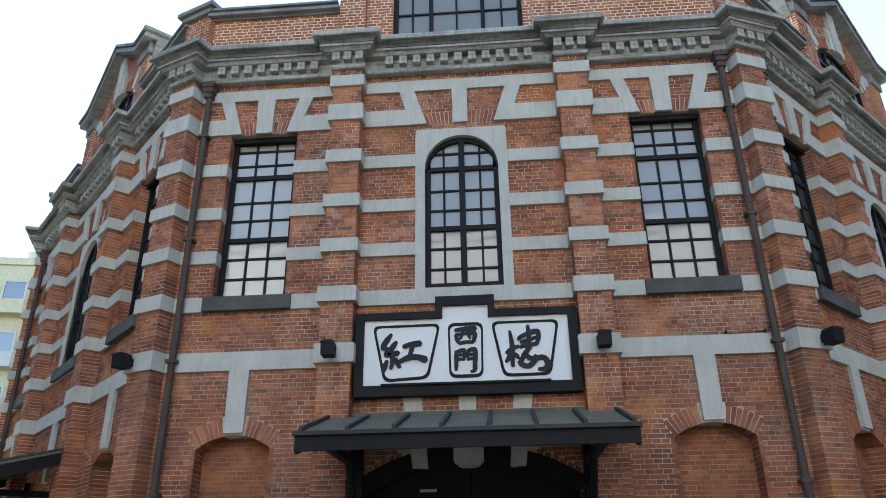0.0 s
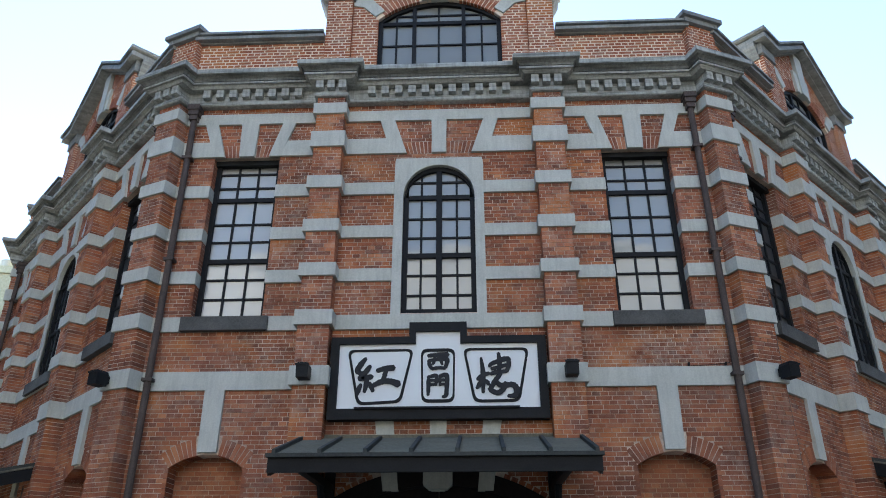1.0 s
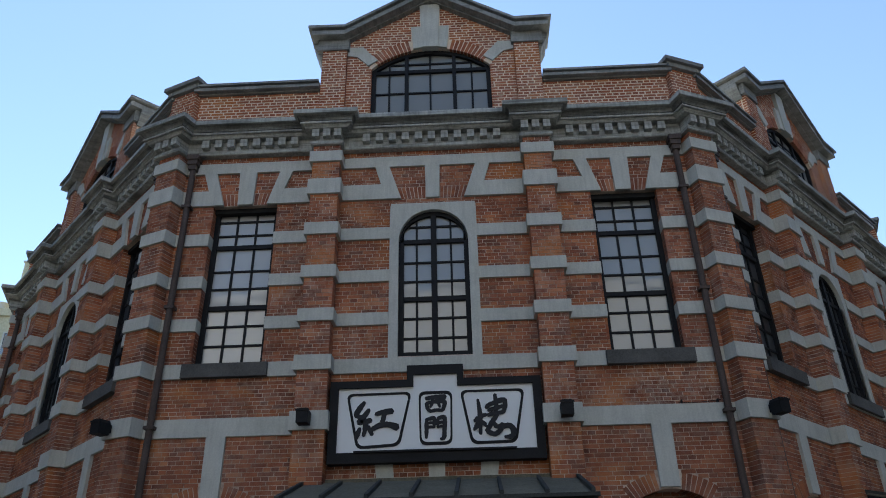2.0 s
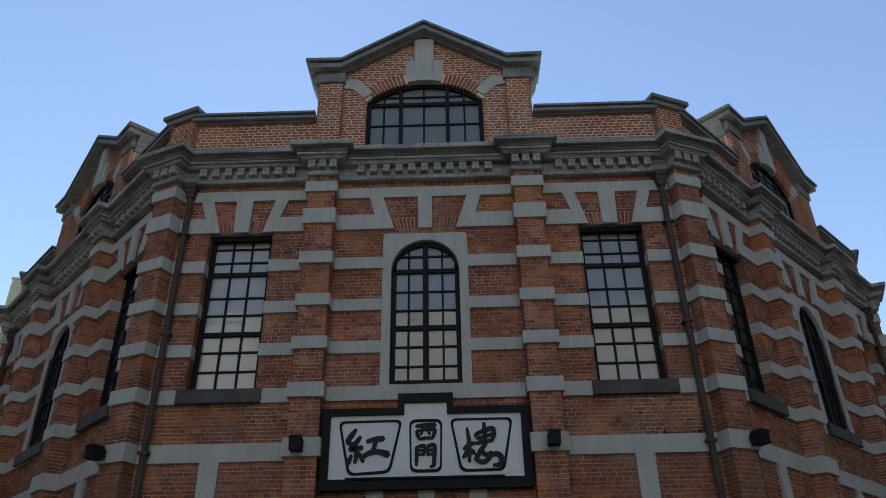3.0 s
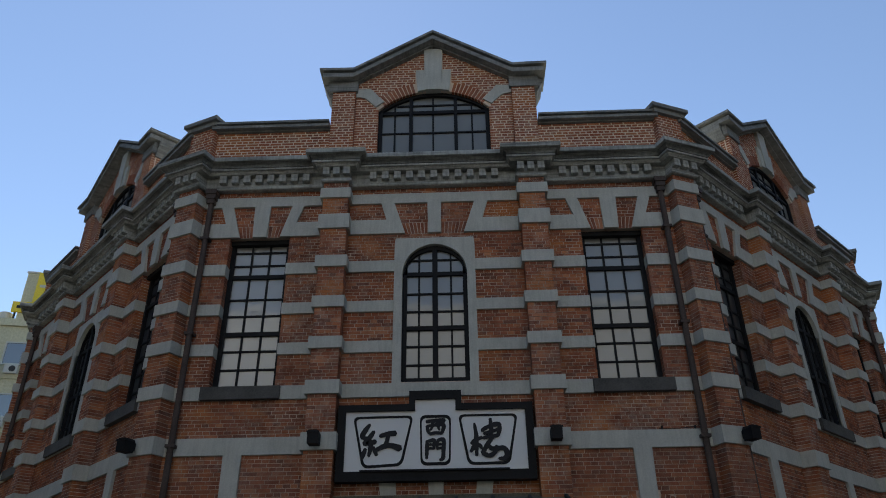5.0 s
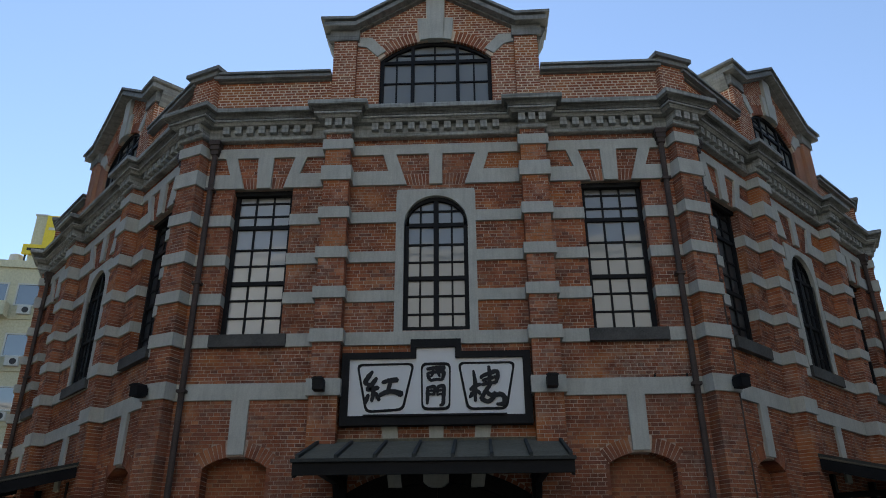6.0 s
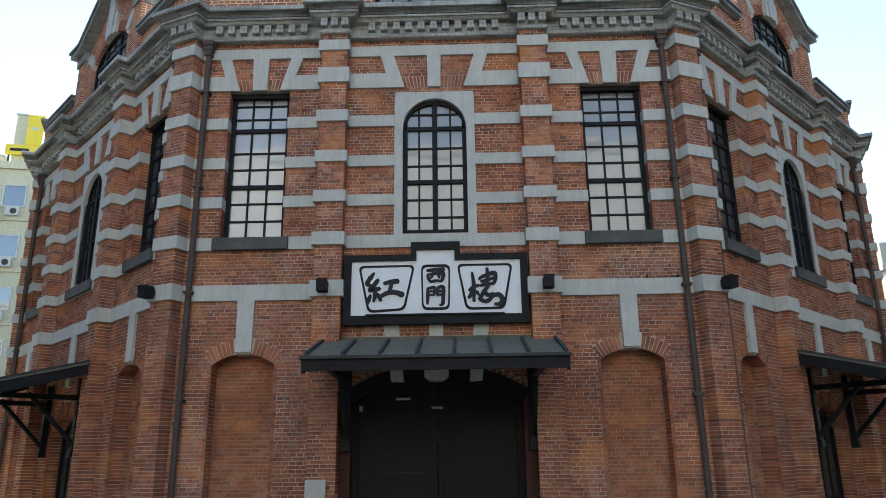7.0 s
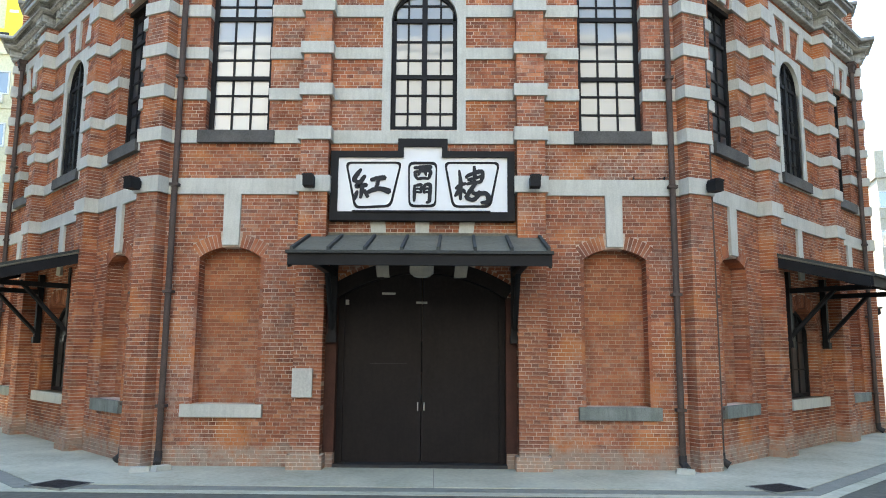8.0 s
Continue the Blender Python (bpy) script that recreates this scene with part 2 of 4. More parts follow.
PIER_W, PIER_V = 0.222, -0.14       # corner pier: half width, front


def interval_cut(spans, a, b):
    out = []
    for s, e in spans:
        if b <= s or a >= e:
            out.append((s, e))
        else:
            if a - s > 0.012:
                out.append((s, a))
            if e - b > 0.012:
                out.append((b, e))
    return out


def lay(b, u0, u1, z0, z1, v0, v1, holes=(), phase=0, singles=None, JOINT=JOINT):
    """Lays courses of brick in English bond over a field, round the holes: functions of z that give a span or None."""
    n = max(1, round((z1 - z0) / COURSE))
    c = (z1 - z0) / n
    for i in range(n):
        za, zb = z0 + i * c + JOINT, z0 + (i + 1) * c - JOINT
        zm = (za + zb) / 2
        spans = [(u0, u1)]
        for h in holes:
            got = h(zm)
            if got:
                spans = interval_cut(spans, *got)
        step = 0.225 if (i + phase) % 2 else 0.1125
        shift = 0.1125 * ((i // 2) % 2) if step > 0.2 else 0.056
        for s, e in spans:
            x = math.floor(s / step) * step + shift + random.uniform(-0.018, 0.018)
            if x > s:
                x -= step
            if x + step - s < 0.035:
                x += step
            first = True
            while x < e:
                a, d = s if first else x, min(x + step, e)
                first = False
                if e - d < 0.03:
                    d = e
                if d - a > 0.03:
                    j = random.uniform(-0.003, 0.003)
                    a2 = a if a == s else a + JOINT
                    d2 = d if d == e else d - JOINT
                    if singles is not None:
                        singles.append((a2, d2, za, zb, v0 + j, v1))
                    else:
                        b.box(a2, d2, v0 + j, v1, za, zb, False)
                if d == e:
                    break
                x += step
    return b


def arch_ring(b, uc, half, spring, rise, thick, v0, v1, count, skip=(), gap=0.05, inset=0.0):
    """A segmental ring of voussoirs over an opening."""
    r = (half * half + rise * rise) / (2 * rise)
    zc, top = spring + rise - r, math.asin(min(1.0, half / r))
    if rise >= half:
        top = math.pi / 2
    for i in range(count):
        a0, a1 = -top + 2 * top * i / count, -top + 2 * top * (i + 1) / count
        am = (a0 + a1) / 2
        if any(s < uc + r * math.sin(am) < e for s, e in skip):
            continue
        g = gap * (a1 - a0)
        a0, a1 = a0 + g, a1 - g
        q = [(uc + rr * math.sin(a), zc + rr * math.cos(a)) for rr, a in ((r - inset, a0), (r - inset, a1), (r + thick, a1), (r + thick, a0))]
        b.prism(q, v0 + random.uniform(-0.003, 0.003), v1, False)


def arch_hole(uc, half, bottom, spring, rise, extra=0.0):
    """The span of an arched opening, with its ring of voussoirs, at a height."""
    r = (half * half + rise * rise) / (2 * rise)
    zc = spring + rise - r

    def span(z):
        if z < bottom:
            return None
        if z < spring:
            return (uc - half, uc + half)
        w = (r + extra) ** 2 - (z - zc) ** 2
        if w <= 0:
            return None
        slope = half / max(spring - zc, 1e-3) if spring > zc + 1e-3 else 99.0
        w = min(math.sqrt(w), half + (z - spring) * slope)
        return (uc - w, uc + w)
    return span


def rect_hole(a, b, z0, z1):
    return lambda z: (a, b) if z0 < z < z1 else None


def fan(uc, bottom, top):
    """The tapered lintel zone between two slanting stones."""
    return lambda z: (uc - bottom - (top - bottom) * (z - 8.17) / 0.63, uc + bottom + (top - bottom) * (z - 8.17) / 0.63) if 8.17 < z < 8.80 else None


def spandrel(b, uc, half, spring, rise, v0, v1, steps=10):
    """Fills the corners between an arch and the rectangle round it."""
    r = (half * half + rise * rise) / (2 * rise)
    zc, top = spring + rise - r, spring + rise
    for i in range(steps):
        for s in (-1, 1):
            xa, xb = half * i / steps, half * (i + 1) / steps
            za, zb = zc + math.sqrt(max(0, r * r - xa * xa)), zc + math.sqrt(max(0, r * r - xb * xb))
            q = [(uc + s * xa, za), (uc + s * xb, zb), (uc + s * xb, top), (uc + s * xa, top)]
            b.prism(q if s > 0 else q[::-1], v0, v1)


def slab(b, u0, u1, z0, z1, v0, v1, holes):
    us = sorted({u0, u1, *[h[0] for h in holes], *[h[1] for h in holes]})
    zs = sorted({z0, z1, *[h[2] for h in holes], *[h[3] for h in holes]})
    for ua, ub in zip(us, us[1:]):
        for za, zb in zip(zs, zs[1:]):
            um, zm = (ua + ub) / 2, (za + zb) / 2
            if ub > u1 + 1e-6 or any(h[0] < um < h[1] and h[2] < zm < h[3] for h in holes):
                continue
            b.box(ua, ub, v0, v1, za, zb)


WIN = (2.58, 3.65, 5.41, 8.17)
NICHE = (3.115, 0.505, 0.955, 3.30, 0.17)       # centre, half width, bottom, spring, rise
CWIN = (0.555, 5.45, 7.385)
DOOR = (1.37, 0.0, 2.66, 0.42)
SIDEWIN = (0.86, 0.95, 2.30, 0.45)


def wall_core(front):
    b = Builder()
    holes = [(-CWIN[0], CWIN[0], CWIN[1], 7.94)]
    for s in (-1, 1):
        holes += [tuple(sorted((s * WIN[0], s * WIN[1]))) + WIN[2:]]
        uc, h, z0, sp, ri = NICHE
        holes += [(s * uc - h, s * uc + h, z0, sp + ri)]
    w, z0, sp, ri = DOOR if front else SIDEWIN
    holes += [(-w, w, z0, sp + ri)]
    slab(b, -WALL_END - 0.15, WALL_END + 0.15, -0.2, TOP + 0.4, REC, 0.42, holes)
    spandrel(b, 0, w, sp, ri, REC, 0.42)
    for s in (-1, 1):
        spandrel(b, s * NICHE[0], NICHE[1], NICHE[3], NICHE[4], REC, 0.34)
    return b


def wall_bricks(front):
    b = Builder()
    w, z0, sp, ri = DOOR if front else SIDEWIN
    ring = 0.27
    holes = [arch_hole(0, w, z0, sp, ri, ring), rect_hole(-0.70, 0.70, 5.2, 8.07), fan(0, 0.77, 0.96)]
    if not front:
        holes.append(rect_hole(-1.0, 1.0, 0.755, 0.955))
        holes.append(rect_hole(-0.13, 0.13, 3.3, 4.34))
    else:
        holes.append(rect_hole(-1.5, -1.3, -1, 0))
    for s in (-1, 1):
        holes += [rect_hole(*sorted((s * P0, s * P1)), -1, 20), rect_hole(*sorted((s * WIN[0], s * WIN[1])), 5.2, 8.17),
                  arch_hole(s * NICHE[0], NICHE[1], NICHE[2], NICHE[3], NICHE[4], 0.23), fan(s * 3.115, 0.545, 0.755),
                  rect_hole(*sorted((s * 2.49, s * 3.78)), 0.755, 0.955), rect_hole(s * 3.115 - 0.14, s * 3.115 + 0.14, 3.49, 4.4)]
    edges = [0.0] + [z for p in BANDS for z in p] + [TOP]
    for k in range(0, len(edges), 2):
        lay(b, -WALL_END, WALL_END, edges[k], edges[k + 1], 0.0, 0.06, holes, k // 2)
    # flat arches and the slanting brick between the lintel stones
    for uc, lo, hi, key in ((-3.115, 0.36, 0.54, 0.135), (3.115, 0.36, 0.54, 0.135), (0, 0.52, 0.72, 0.12)):
        for s in (-1, 1):
            n = 4 if lo < 0.5 else 7
            for i in range(n):
                za, zb = 8.175, 8.40

                def at(k, z):
                    e = lo + (hi - lo) * (z - 8.17) / 0.63
                    return uc + s * (key + (e - key) * k / n)
                g = 0.006 * s
                q = [(at(i, za) + g, za), (at(i + 1, za) - g, za), (at(i + 1, zb) - g, zb), (at(i, zb) + g, zb)]
                b.prism(q if s > 0 else q[::-1], random.uniform(-0.003, 0.003), 0.06, False)
            ends = sorted((uc + s * (key - 0.01), uc + s * (hi + 0.02)))
            lay(b, *ends, 8.405, 8.80, 0.0, 0.06, [lambda z: (at(n, z), at(n, z) + 2) if s > 0 else (at(n, z) - 2, at(n, z))], 1)
    # niches: arch ring and the brick panel inside
    for s in (-1, 1):
        uc, h, zb, sp_, ri_ = NICHE
        arch_ring(b, s * uc, h, sp_, ri_, 0.22, 0.0, 0.29, 19, [(s * uc - 0.14, s * uc + 0.14)], 0.09, 0.008)
        # reveals of niches and windows
        for e in (-1, 1):
            x = s * uc + e * h
            n = round((sp_ - zb) / COURSE)
            for i in range(n):
                z = zb + (sp_ - zb) * i / n
                b.box(*sorted((x - e * 0.004, x + e * 0.05)), 0.004, 0.28, z + JOINT, z + (sp_ - zb) / n - JOINT)
        for x, e in ((s * WIN[0], -s), (s * WIN[1], s)):
            n = round((8.17 - 5.42) / COURSE)
            for i in range(n):
                z = 5.42 + (8.17 - 5.42) * i / n
                b.box(*sorted((x - e * 0.003, x + e * 0.04)), 0.004, 0.20, z + JOINT, z + (8.17 - 5.42) / n - JOINT)
    arch_ring(b, 0, w, sp, ri, ring - 0.01, 0.0, 0.30, 31, [(-0.12, 0.12), (-0.80, -0.56), (0.56, 0.80)] if front else [], 0.09, 0.008)
    for e in (-1, 1):
        n = round((sp - z0) / COURSE)
        for i in range(n):
            z = z0 + (sp - z0) * i / n
            b.box(*sorted((e * w - e * 0.004, e * w + e * 0.05)), 0.004, 0.30, z + JOINT, z + (sp - z0) / n - JOINT)
    return b


def niche_bricks():
    """The brick that fills one arched niche."""
    uc, h, zb, sp, ri = NICHE
    arch = arch_hole(0, h, zb, sp, ri)
    return lay(Builder(), -h, h, zb, sp + ri, 0.28, 0.30,
               [lambda z: (-2, arch(z)[0]) if arch(z) else None, lambda z: (arch(z)[1], 2) if arch(z) else None])


def pilaster_bricks(low, singles=None):
    """The brick of one pilaster: its lowest stretch, or all above."""
    b = Builder()
    edges = [0.22] + [z for p in BANDS for z in p] + [TOP]
    for a, d in ((P0, P1),):
        for k in range(0, len(edges), 2):
            z0, z1 = edges[k], edges[k + 1]
            if k == 0:
                z1 = 2.9 if low else z1
                z0 = z0 if low else 2.9
                lay(b, a, d, z0, z1, PV, 0.0, (), 0, singles)
            elif not low:
                lay(b, a, d, z0, z1, PV, 0.0, (), k // 2)
        if low:
            lay(b, a - 0.05, d + 0.05, 0.0, 0.22, PV - 0.05, 0.0, (), 1)
    return b


def pier_bricks():
    b = Builder()
    edges = [0.0] + [z for p in BANDS for z in p] + [TOP]
    for k in range(0, len(edges), 2):
        lay(b, -PIER_W, PIER_W, edges[k], edges[k + 1], PIER_V, 0.1, (), k // 2)
    return b


def band_pieces():
    """(outline, front) of every stone of one face."""
    out = []
    for k, (z0, z1) in enumerate(BANDS):
        for s in (-1, 1):
            def rect(a, d, v=-0.045, deep=0.05):
                a, d = sorted((s * a, s * d))
                out.append(([(a, z0), (d, z0), (d, z1), (a, z1)], v, deep))
            def quad(*pts, v=-0.045):
                q = [(s * u, z) for u, z in pts]
                out.append((q if s > 0 else q[::-1], v, 0.05))
            rect(1.485, 2.03, PV - 0.04)
            if k == 0:
                rect(2.03, WALL_END)
                rect(0.0, 1.485)
                quad((2.985, 3.49), (3.245, 3.49), (3.255, z0), (2.975, z0), v=-0.047)
            elif k == 1:
                rect(2.03, 2.50)
                rect(3.76, WALL_END)
                rect(0.0, 1.485)
            elif k < 5:
                rect(2.03, 2.590, deep=0.19)
                rect(3.640, WALL_END, deep=0.19)
                rect(0.70, 1.485)
            elif k == 5:
                for uc, lo, hi in ((3.115, 0.545, 0.755),):
                    f = (z1 - z0) / 0.63
                    quad((2.03, z0), (uc - lo, z0), (uc - lo - (hi - lo) * f, z1), (2.03, z1))
                    quad((uc + lo, z0), (WALL_END, z0), (WALL_END, z1), (uc + lo + (hi - lo) * f, z1))
                    quad((uc - lo, z0), (uc - 0.36, z0), (uc - 0.54, 8.80), (uc - hi, 8.80), v=-0.048)
                    quad((uc + 0.36, z0), (uc + lo, z0), (uc + hi, 8.80), (uc + 0.54, 8.80), v=-0.048)
                    quad((uc - 0.125, z0), (uc + 0.125, z0), (uc + 0.145, 8.80), (uc - 0.145, 8.80), v=-0.05)
                f = (z1 - z0) / 0.63
                quad((0.77, z0), (1.485, z0), (1.485, z1), (0.77 + 0.19 * f, z1))
                quad((0.52, z0), (0.77, z0), (0.96, 8.80), (0.72, 8.80), v=-0.048)
                if s > 0:
                    out.append(([(-0.11, z0), (0.11, z0), (0.125, 8.80), (-0.125, 8.80)], -0.05, 0.05))
            else:
                rect(2.03, WALL_END)
                rect(0.0, 1.485)
    return out


def arched_surround():
    """The stone surround of the tall middle window, with its round head cut out."""
    b = Builder()
    w, z0, sp = CWIN
    v0 = -0.03
    b.box(-0.70, -w, v0, 0.14, 5.42, sp)
    b.box(w, 0.70, v0, 0.14, 5.42, sp)
    n = 24
    for i in range(n):
        a0, a1 = math.pi * i / n, math.pi * (i + 1) / n
        def outer(a):
            c, s = math.cos(a), math.sin(a)
            k = min(0.70 / max(abs(c), 1e-6), 0.685 / max(abs(s), 1e-6))
            return (k * c, sp + k * s)
        q = [(w * math.cos(a0), sp + w * math.sin(a0)), outer(a0), outer(a1), (w * math.cos(a1), sp + w * math.sin(a1))]
        b.prism(q, v0, 0.14)
    return b


def clean_outline(pts):
    out = []
    for p in pts:
        if not out or (p - out[-1]).length > 1e-5:
            out.append(p)
    return out


def building_outline(bay, pil, pier, halfpil, halfpier):
    """The plan of the building at cornice height, face by face, counter-clockwise from above."""
    pts = []
    for f in range(8):
        m = face_pose(f)
        for s, e in ((-1, 1), (1, -1)):
            a, d = (P0 + P1) / 2 - halfpil, (P0 + P1) / 2 + halfpil
            u = (-d, -a) if s < 0 else (a, d)
            pts += [m @ Vector((u[0], -bay, 0)), m @ Vector((u[0], -pil, 0)), m @ Vector((u[1], -pil, 0)), m @ Vector((u[1], -bay, 0))]
        c = corner_pose(f)
        t = math.tan(radians(22.5))
        back = halfpier * t - bay / math.cos(radians(22.5))
        pts += [c @ Vector((-halfpier, back, 0)), c @ Vector((-halfpier, -pier, 0)), c @ Vector((halfpier, -pier, 0)), c @ Vector((halfpier, back, 0))]
    return [(p.x, p.y) for p in clean_outline(pts)]


def course(d):
    """The outline of a cornice course that stands d proud of the wall below."""
    return building_outline(0.08 + d, 0.27 + d, 0.17 + d, 0.225 + d, 0.235 + d)


# ---- the building ----
hall = thing("octagonal_hall", Matrix.Translation((0, A, 0)), "two-storey octagonal red brick hall with grey stone bands", "building")
INTO = Matrix.Translation((0, -A, 0))
FACES = (0, 1, -1, 2, -2, 3, -3, 4)


def on_hall(f):
    return INTO @ face_pose(f)


cores = {k: wall_core(k).mesh("wall", MORTAR, True) for k in (True, False)}
niche_back = Builder().box(-NICHE[1] - 0.01, NICHE[1] + 0.01, 0.286, 0.50, NICHE[2] - 0.05, NICHE[3] + NICHE[4] + 0.05).mesh("niche_panel", INFILLMORTAR)
niche_fill = niche_bricks().mesh("brickwork", INFILL)
pil_core = Builder().box(P0 + REC, P1 - REC, PV + REC, 0.004, -0.2, TOP + 0.3).mesh("pilaster", MORTAR)
brickwork = {True: wall_bricks(True).mesh("brickwork", BRICK), False: wall_bricks(False).mesh("brickwork", BRICK)}
pil_low, pil_high = pilaster_bricks(True).mesh("brickwork", BRICK), pilaster_bricks(False).mesh("brickwork", BRICK)
pier_mesh = pier_bricks().mesh("brickwork", BRICK)
pier_core = Builder().box(-PIER_W + REC, PIER_W - REC, PIER_V + REC, 0.42, -0.2, TOP + 0.3).mesh("corner_pier", MORTAR)
surround_mesh = arched_surround().mesh("window_surround", STONE)
stones = [Builder().prism(q, v0, v1).mesh("band_stone", STONE) for q, v0, v1 in band_pieces()]
pier_stones = [Builder().box(-PIER_W - 0.04, PIER_W + 0.04, PIER_V - 0.04, 0.12, z0, z1).mesh("band_stone", STONE) for z0, z1 in BANDS]
walls, pilasters = {}, {}
for f in FACES:
    w = walls[f] = put("wall", cores[f == 0], hall, on_hall(f), "red brick wall face with grey stone bands")
    put("brickwork", brickwork[f == 0], w, kind="stuff")
    for u in (-P0 - P1, 0):
        pil = put("pilaster", pil_core, hall, on_hall(f) @ Matrix.Translation((u, 0, 0)), "flat brick pilaster with stone bands")
        put("brickwork", pil_high, pil, kind="stuff")
        pilasters.setdefault(f, []).append(pil)
        if f:
            put("brickwork", pil_low, pil, kind="stuff")
    for u in (-NICHE[0], NICHE[0]):
        niche = put("niche_panel", niche_back, hall, on_hall(f) @ Matrix.Translation((u, 0, 0)), "bricked-up arched niche")
        put("brickwork", niche_fill, niche, kind="stuff")
    for me in stones:
        put("band_stone", me, w)
    put("window_surround", surround_mesh, w)
    c = put("corner_pier", pier_core, hall, INTO @ corner_pose(f), "square brick corner pier with stone bands")
    put("brickwork", pier_mesh, c, kind="stuff")
    for me in pier_stones:
        put("band_stone", me, c)

# cornice: mouldings all round, with a row of dentils under the corona
def profile(steps):
    return Builder().flare([([(x, y - A) for x, y in course(d)], z) for d, z in steps])


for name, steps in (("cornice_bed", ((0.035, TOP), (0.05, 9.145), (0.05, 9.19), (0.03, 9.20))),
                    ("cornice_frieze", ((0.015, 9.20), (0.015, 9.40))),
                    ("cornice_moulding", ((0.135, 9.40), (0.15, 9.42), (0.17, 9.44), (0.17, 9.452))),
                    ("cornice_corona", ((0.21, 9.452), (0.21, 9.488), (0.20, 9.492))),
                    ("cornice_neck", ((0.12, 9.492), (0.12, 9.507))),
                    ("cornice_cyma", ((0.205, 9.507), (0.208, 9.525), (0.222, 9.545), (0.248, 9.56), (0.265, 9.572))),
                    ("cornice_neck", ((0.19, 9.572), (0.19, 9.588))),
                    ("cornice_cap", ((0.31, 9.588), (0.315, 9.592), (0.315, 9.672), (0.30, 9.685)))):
    # dark stone: soot crust on the cyma, painted shade in the recessed necks
    part(name, profile(steps), CRUST_SHADE if name in ("cornice_cyma", "cornice_neck") else CORNICE, hall, "weathered grey stone cornice")
dentil = Builder().box(-0.06, 0.06, -0.105, 0.03, 9.25, 9.405).mesh("dentil", CORNICE)
for f in FACES:
    m = on_hall(f)
    spots = [(u, -0.09) for u in (-1.11, -0.888, -0.666, -0.444, -0.222, 0, 0.222, 0.444, 0.666, 0.888, 1.11)]
    spots += [(s * u, -0.09) for s in (-1, 1) for u in (2.34, 2.56, 2.78, 3.0, 3.22, 3.44, 3.66, 3.88)]
    spots += [(s * u, -0.28) for s in (-1, 1) for u in (1.57, 1.755, 1.94)]
    for u, v in spots:
        put("dentil", dentil, hall, m @ Matrix.Translation((u, v, 0)))
    c = INTO @ corner_pose(f)
    for u in (-0.185, 0, 0.185):
        put("dentil", dentil, hall, c @ Matrix.Translation((u, -0.18, 0)))

# parapet, corner blocks and gables
PAR = 10.50
GW = (1.08, 9.70, 10.98, 0.44)


def parapet_core():
    b = Builder()
    slab(b, -4.3, 4.3, 9.6, PAR, REC, 0.34, [(-GW[0], GW[0], 9.70, PAR)])
    for s in (-1, 1):
        a, d = sorted((s * GW[0], s * 1.99))
        b.box(a, d, REC, 0.34, PAR, 10.98)
        q = [(s * 1.99, 10.98), (s * 1.99, 11.66), (s * 1.55, 11.66), (0, 12.62), (0, 11.42)]
        r = (GW[0] ** 2 + GW[3] ** 2) / (2 * GW[3])
        zc = GW[2] + GW[3] - r
        q += [(s * GW[0] * k / 10, zc + math.sqrt(r * r - (GW[0] * k / 10) ** 2)) for k in range(1, 11)]
        b.prism(q if s > 0 else q[::-1], REC, 0.34)
    return b


WIDE = 0.0105                       # half the repointed joints above the cornice


def parapet_bricks():
    b = Builder()
    hole = arch_hole(0, GW[0], 9.6, GW[2], GW[3], 0.24)
    holes = [hole, rect_hole(-1.98, -1.53, 9, 11.4), rect_hole(1.53, 1.98, 9, 11.4), rect_hole(-0.36, 0.36, 11.4, 11.93), rect_hole(-0.19, 0.19, 11.4, 12.6)]
    lay(b, -4.2, 4.2, 9.68, PAR, 0.0, 0.06, holes, 1, JOINT=WIDE)
    over = [lambda z: (-5, -1.98 if z < 11.66 else -max(0.0, 1.53 * (12.62 - z) / 0.96)), lambda z: (1.98 if z < 11.66 else max(0.0, 1.53 * (12.62 - z) / 0.96), 5)]
    lay(b, -4.2, 4.2, PAR, 12.58, 0.0, 0.06, holes + over, 1, JOINT=WIDE)
    for s in (-1, 1):
        lay(b, *sorted((s * 1.53, s * 1.98)), 9.68, 11.40, -0.08, 0.02, (), 0, JOINT=WIDE)
        for x in (GW[0],):
            n = 21
            for i in range(n):
                z = 9.70 + 1.28 * i / n
                b.box(*sorted((s * x - s * 0.003, s * x + s * 0.04)), 0.004, 0.14, z + WIDE, z + 1.28 / n - WIDE)
        # the end faces of the gable wall above the parapet
        n = round((11.40 - PAR) / COURSE)
        for i in range(n):
            z, dz = PAR + (11.40 - PAR) * i / n, (11.40 - PAR) / n
            for k in range(3):
                a, d = (0.016, 0.115, 0.23, 0.338)[k:k + 2]
                b.box(*sorted((s * 1.975, s * 1.996)), a + WIDE, d - 0.002, z + WIDE, z + dz - WIDE)
    arch_ring(b, 0, GW[0], GW[2], GW[3], 0.235, -0.004, 0.15, 34, [(-0.33, 0.33), (-1.2, -0.98), (0.98, 1.2)], 0.13, 0.008)
    return b


def coping(b, drop, thick, v0, v1, ends):
    """One course of the gable's coping: flat shoulders and two slopes."""
    top = [(-ends, 11.835), (-1.56, 11.82), (0, 12.76), (1.56, 11.82), (ends, 11.835)]
    top = [(u, z - drop) for u, z in top]
    low = [(u, z - thick) for u, z in top]
    for i in range(4):
        b.prism([low[i], low[i + 1], top[i + 1], top[i]], v0, v1)
    return b


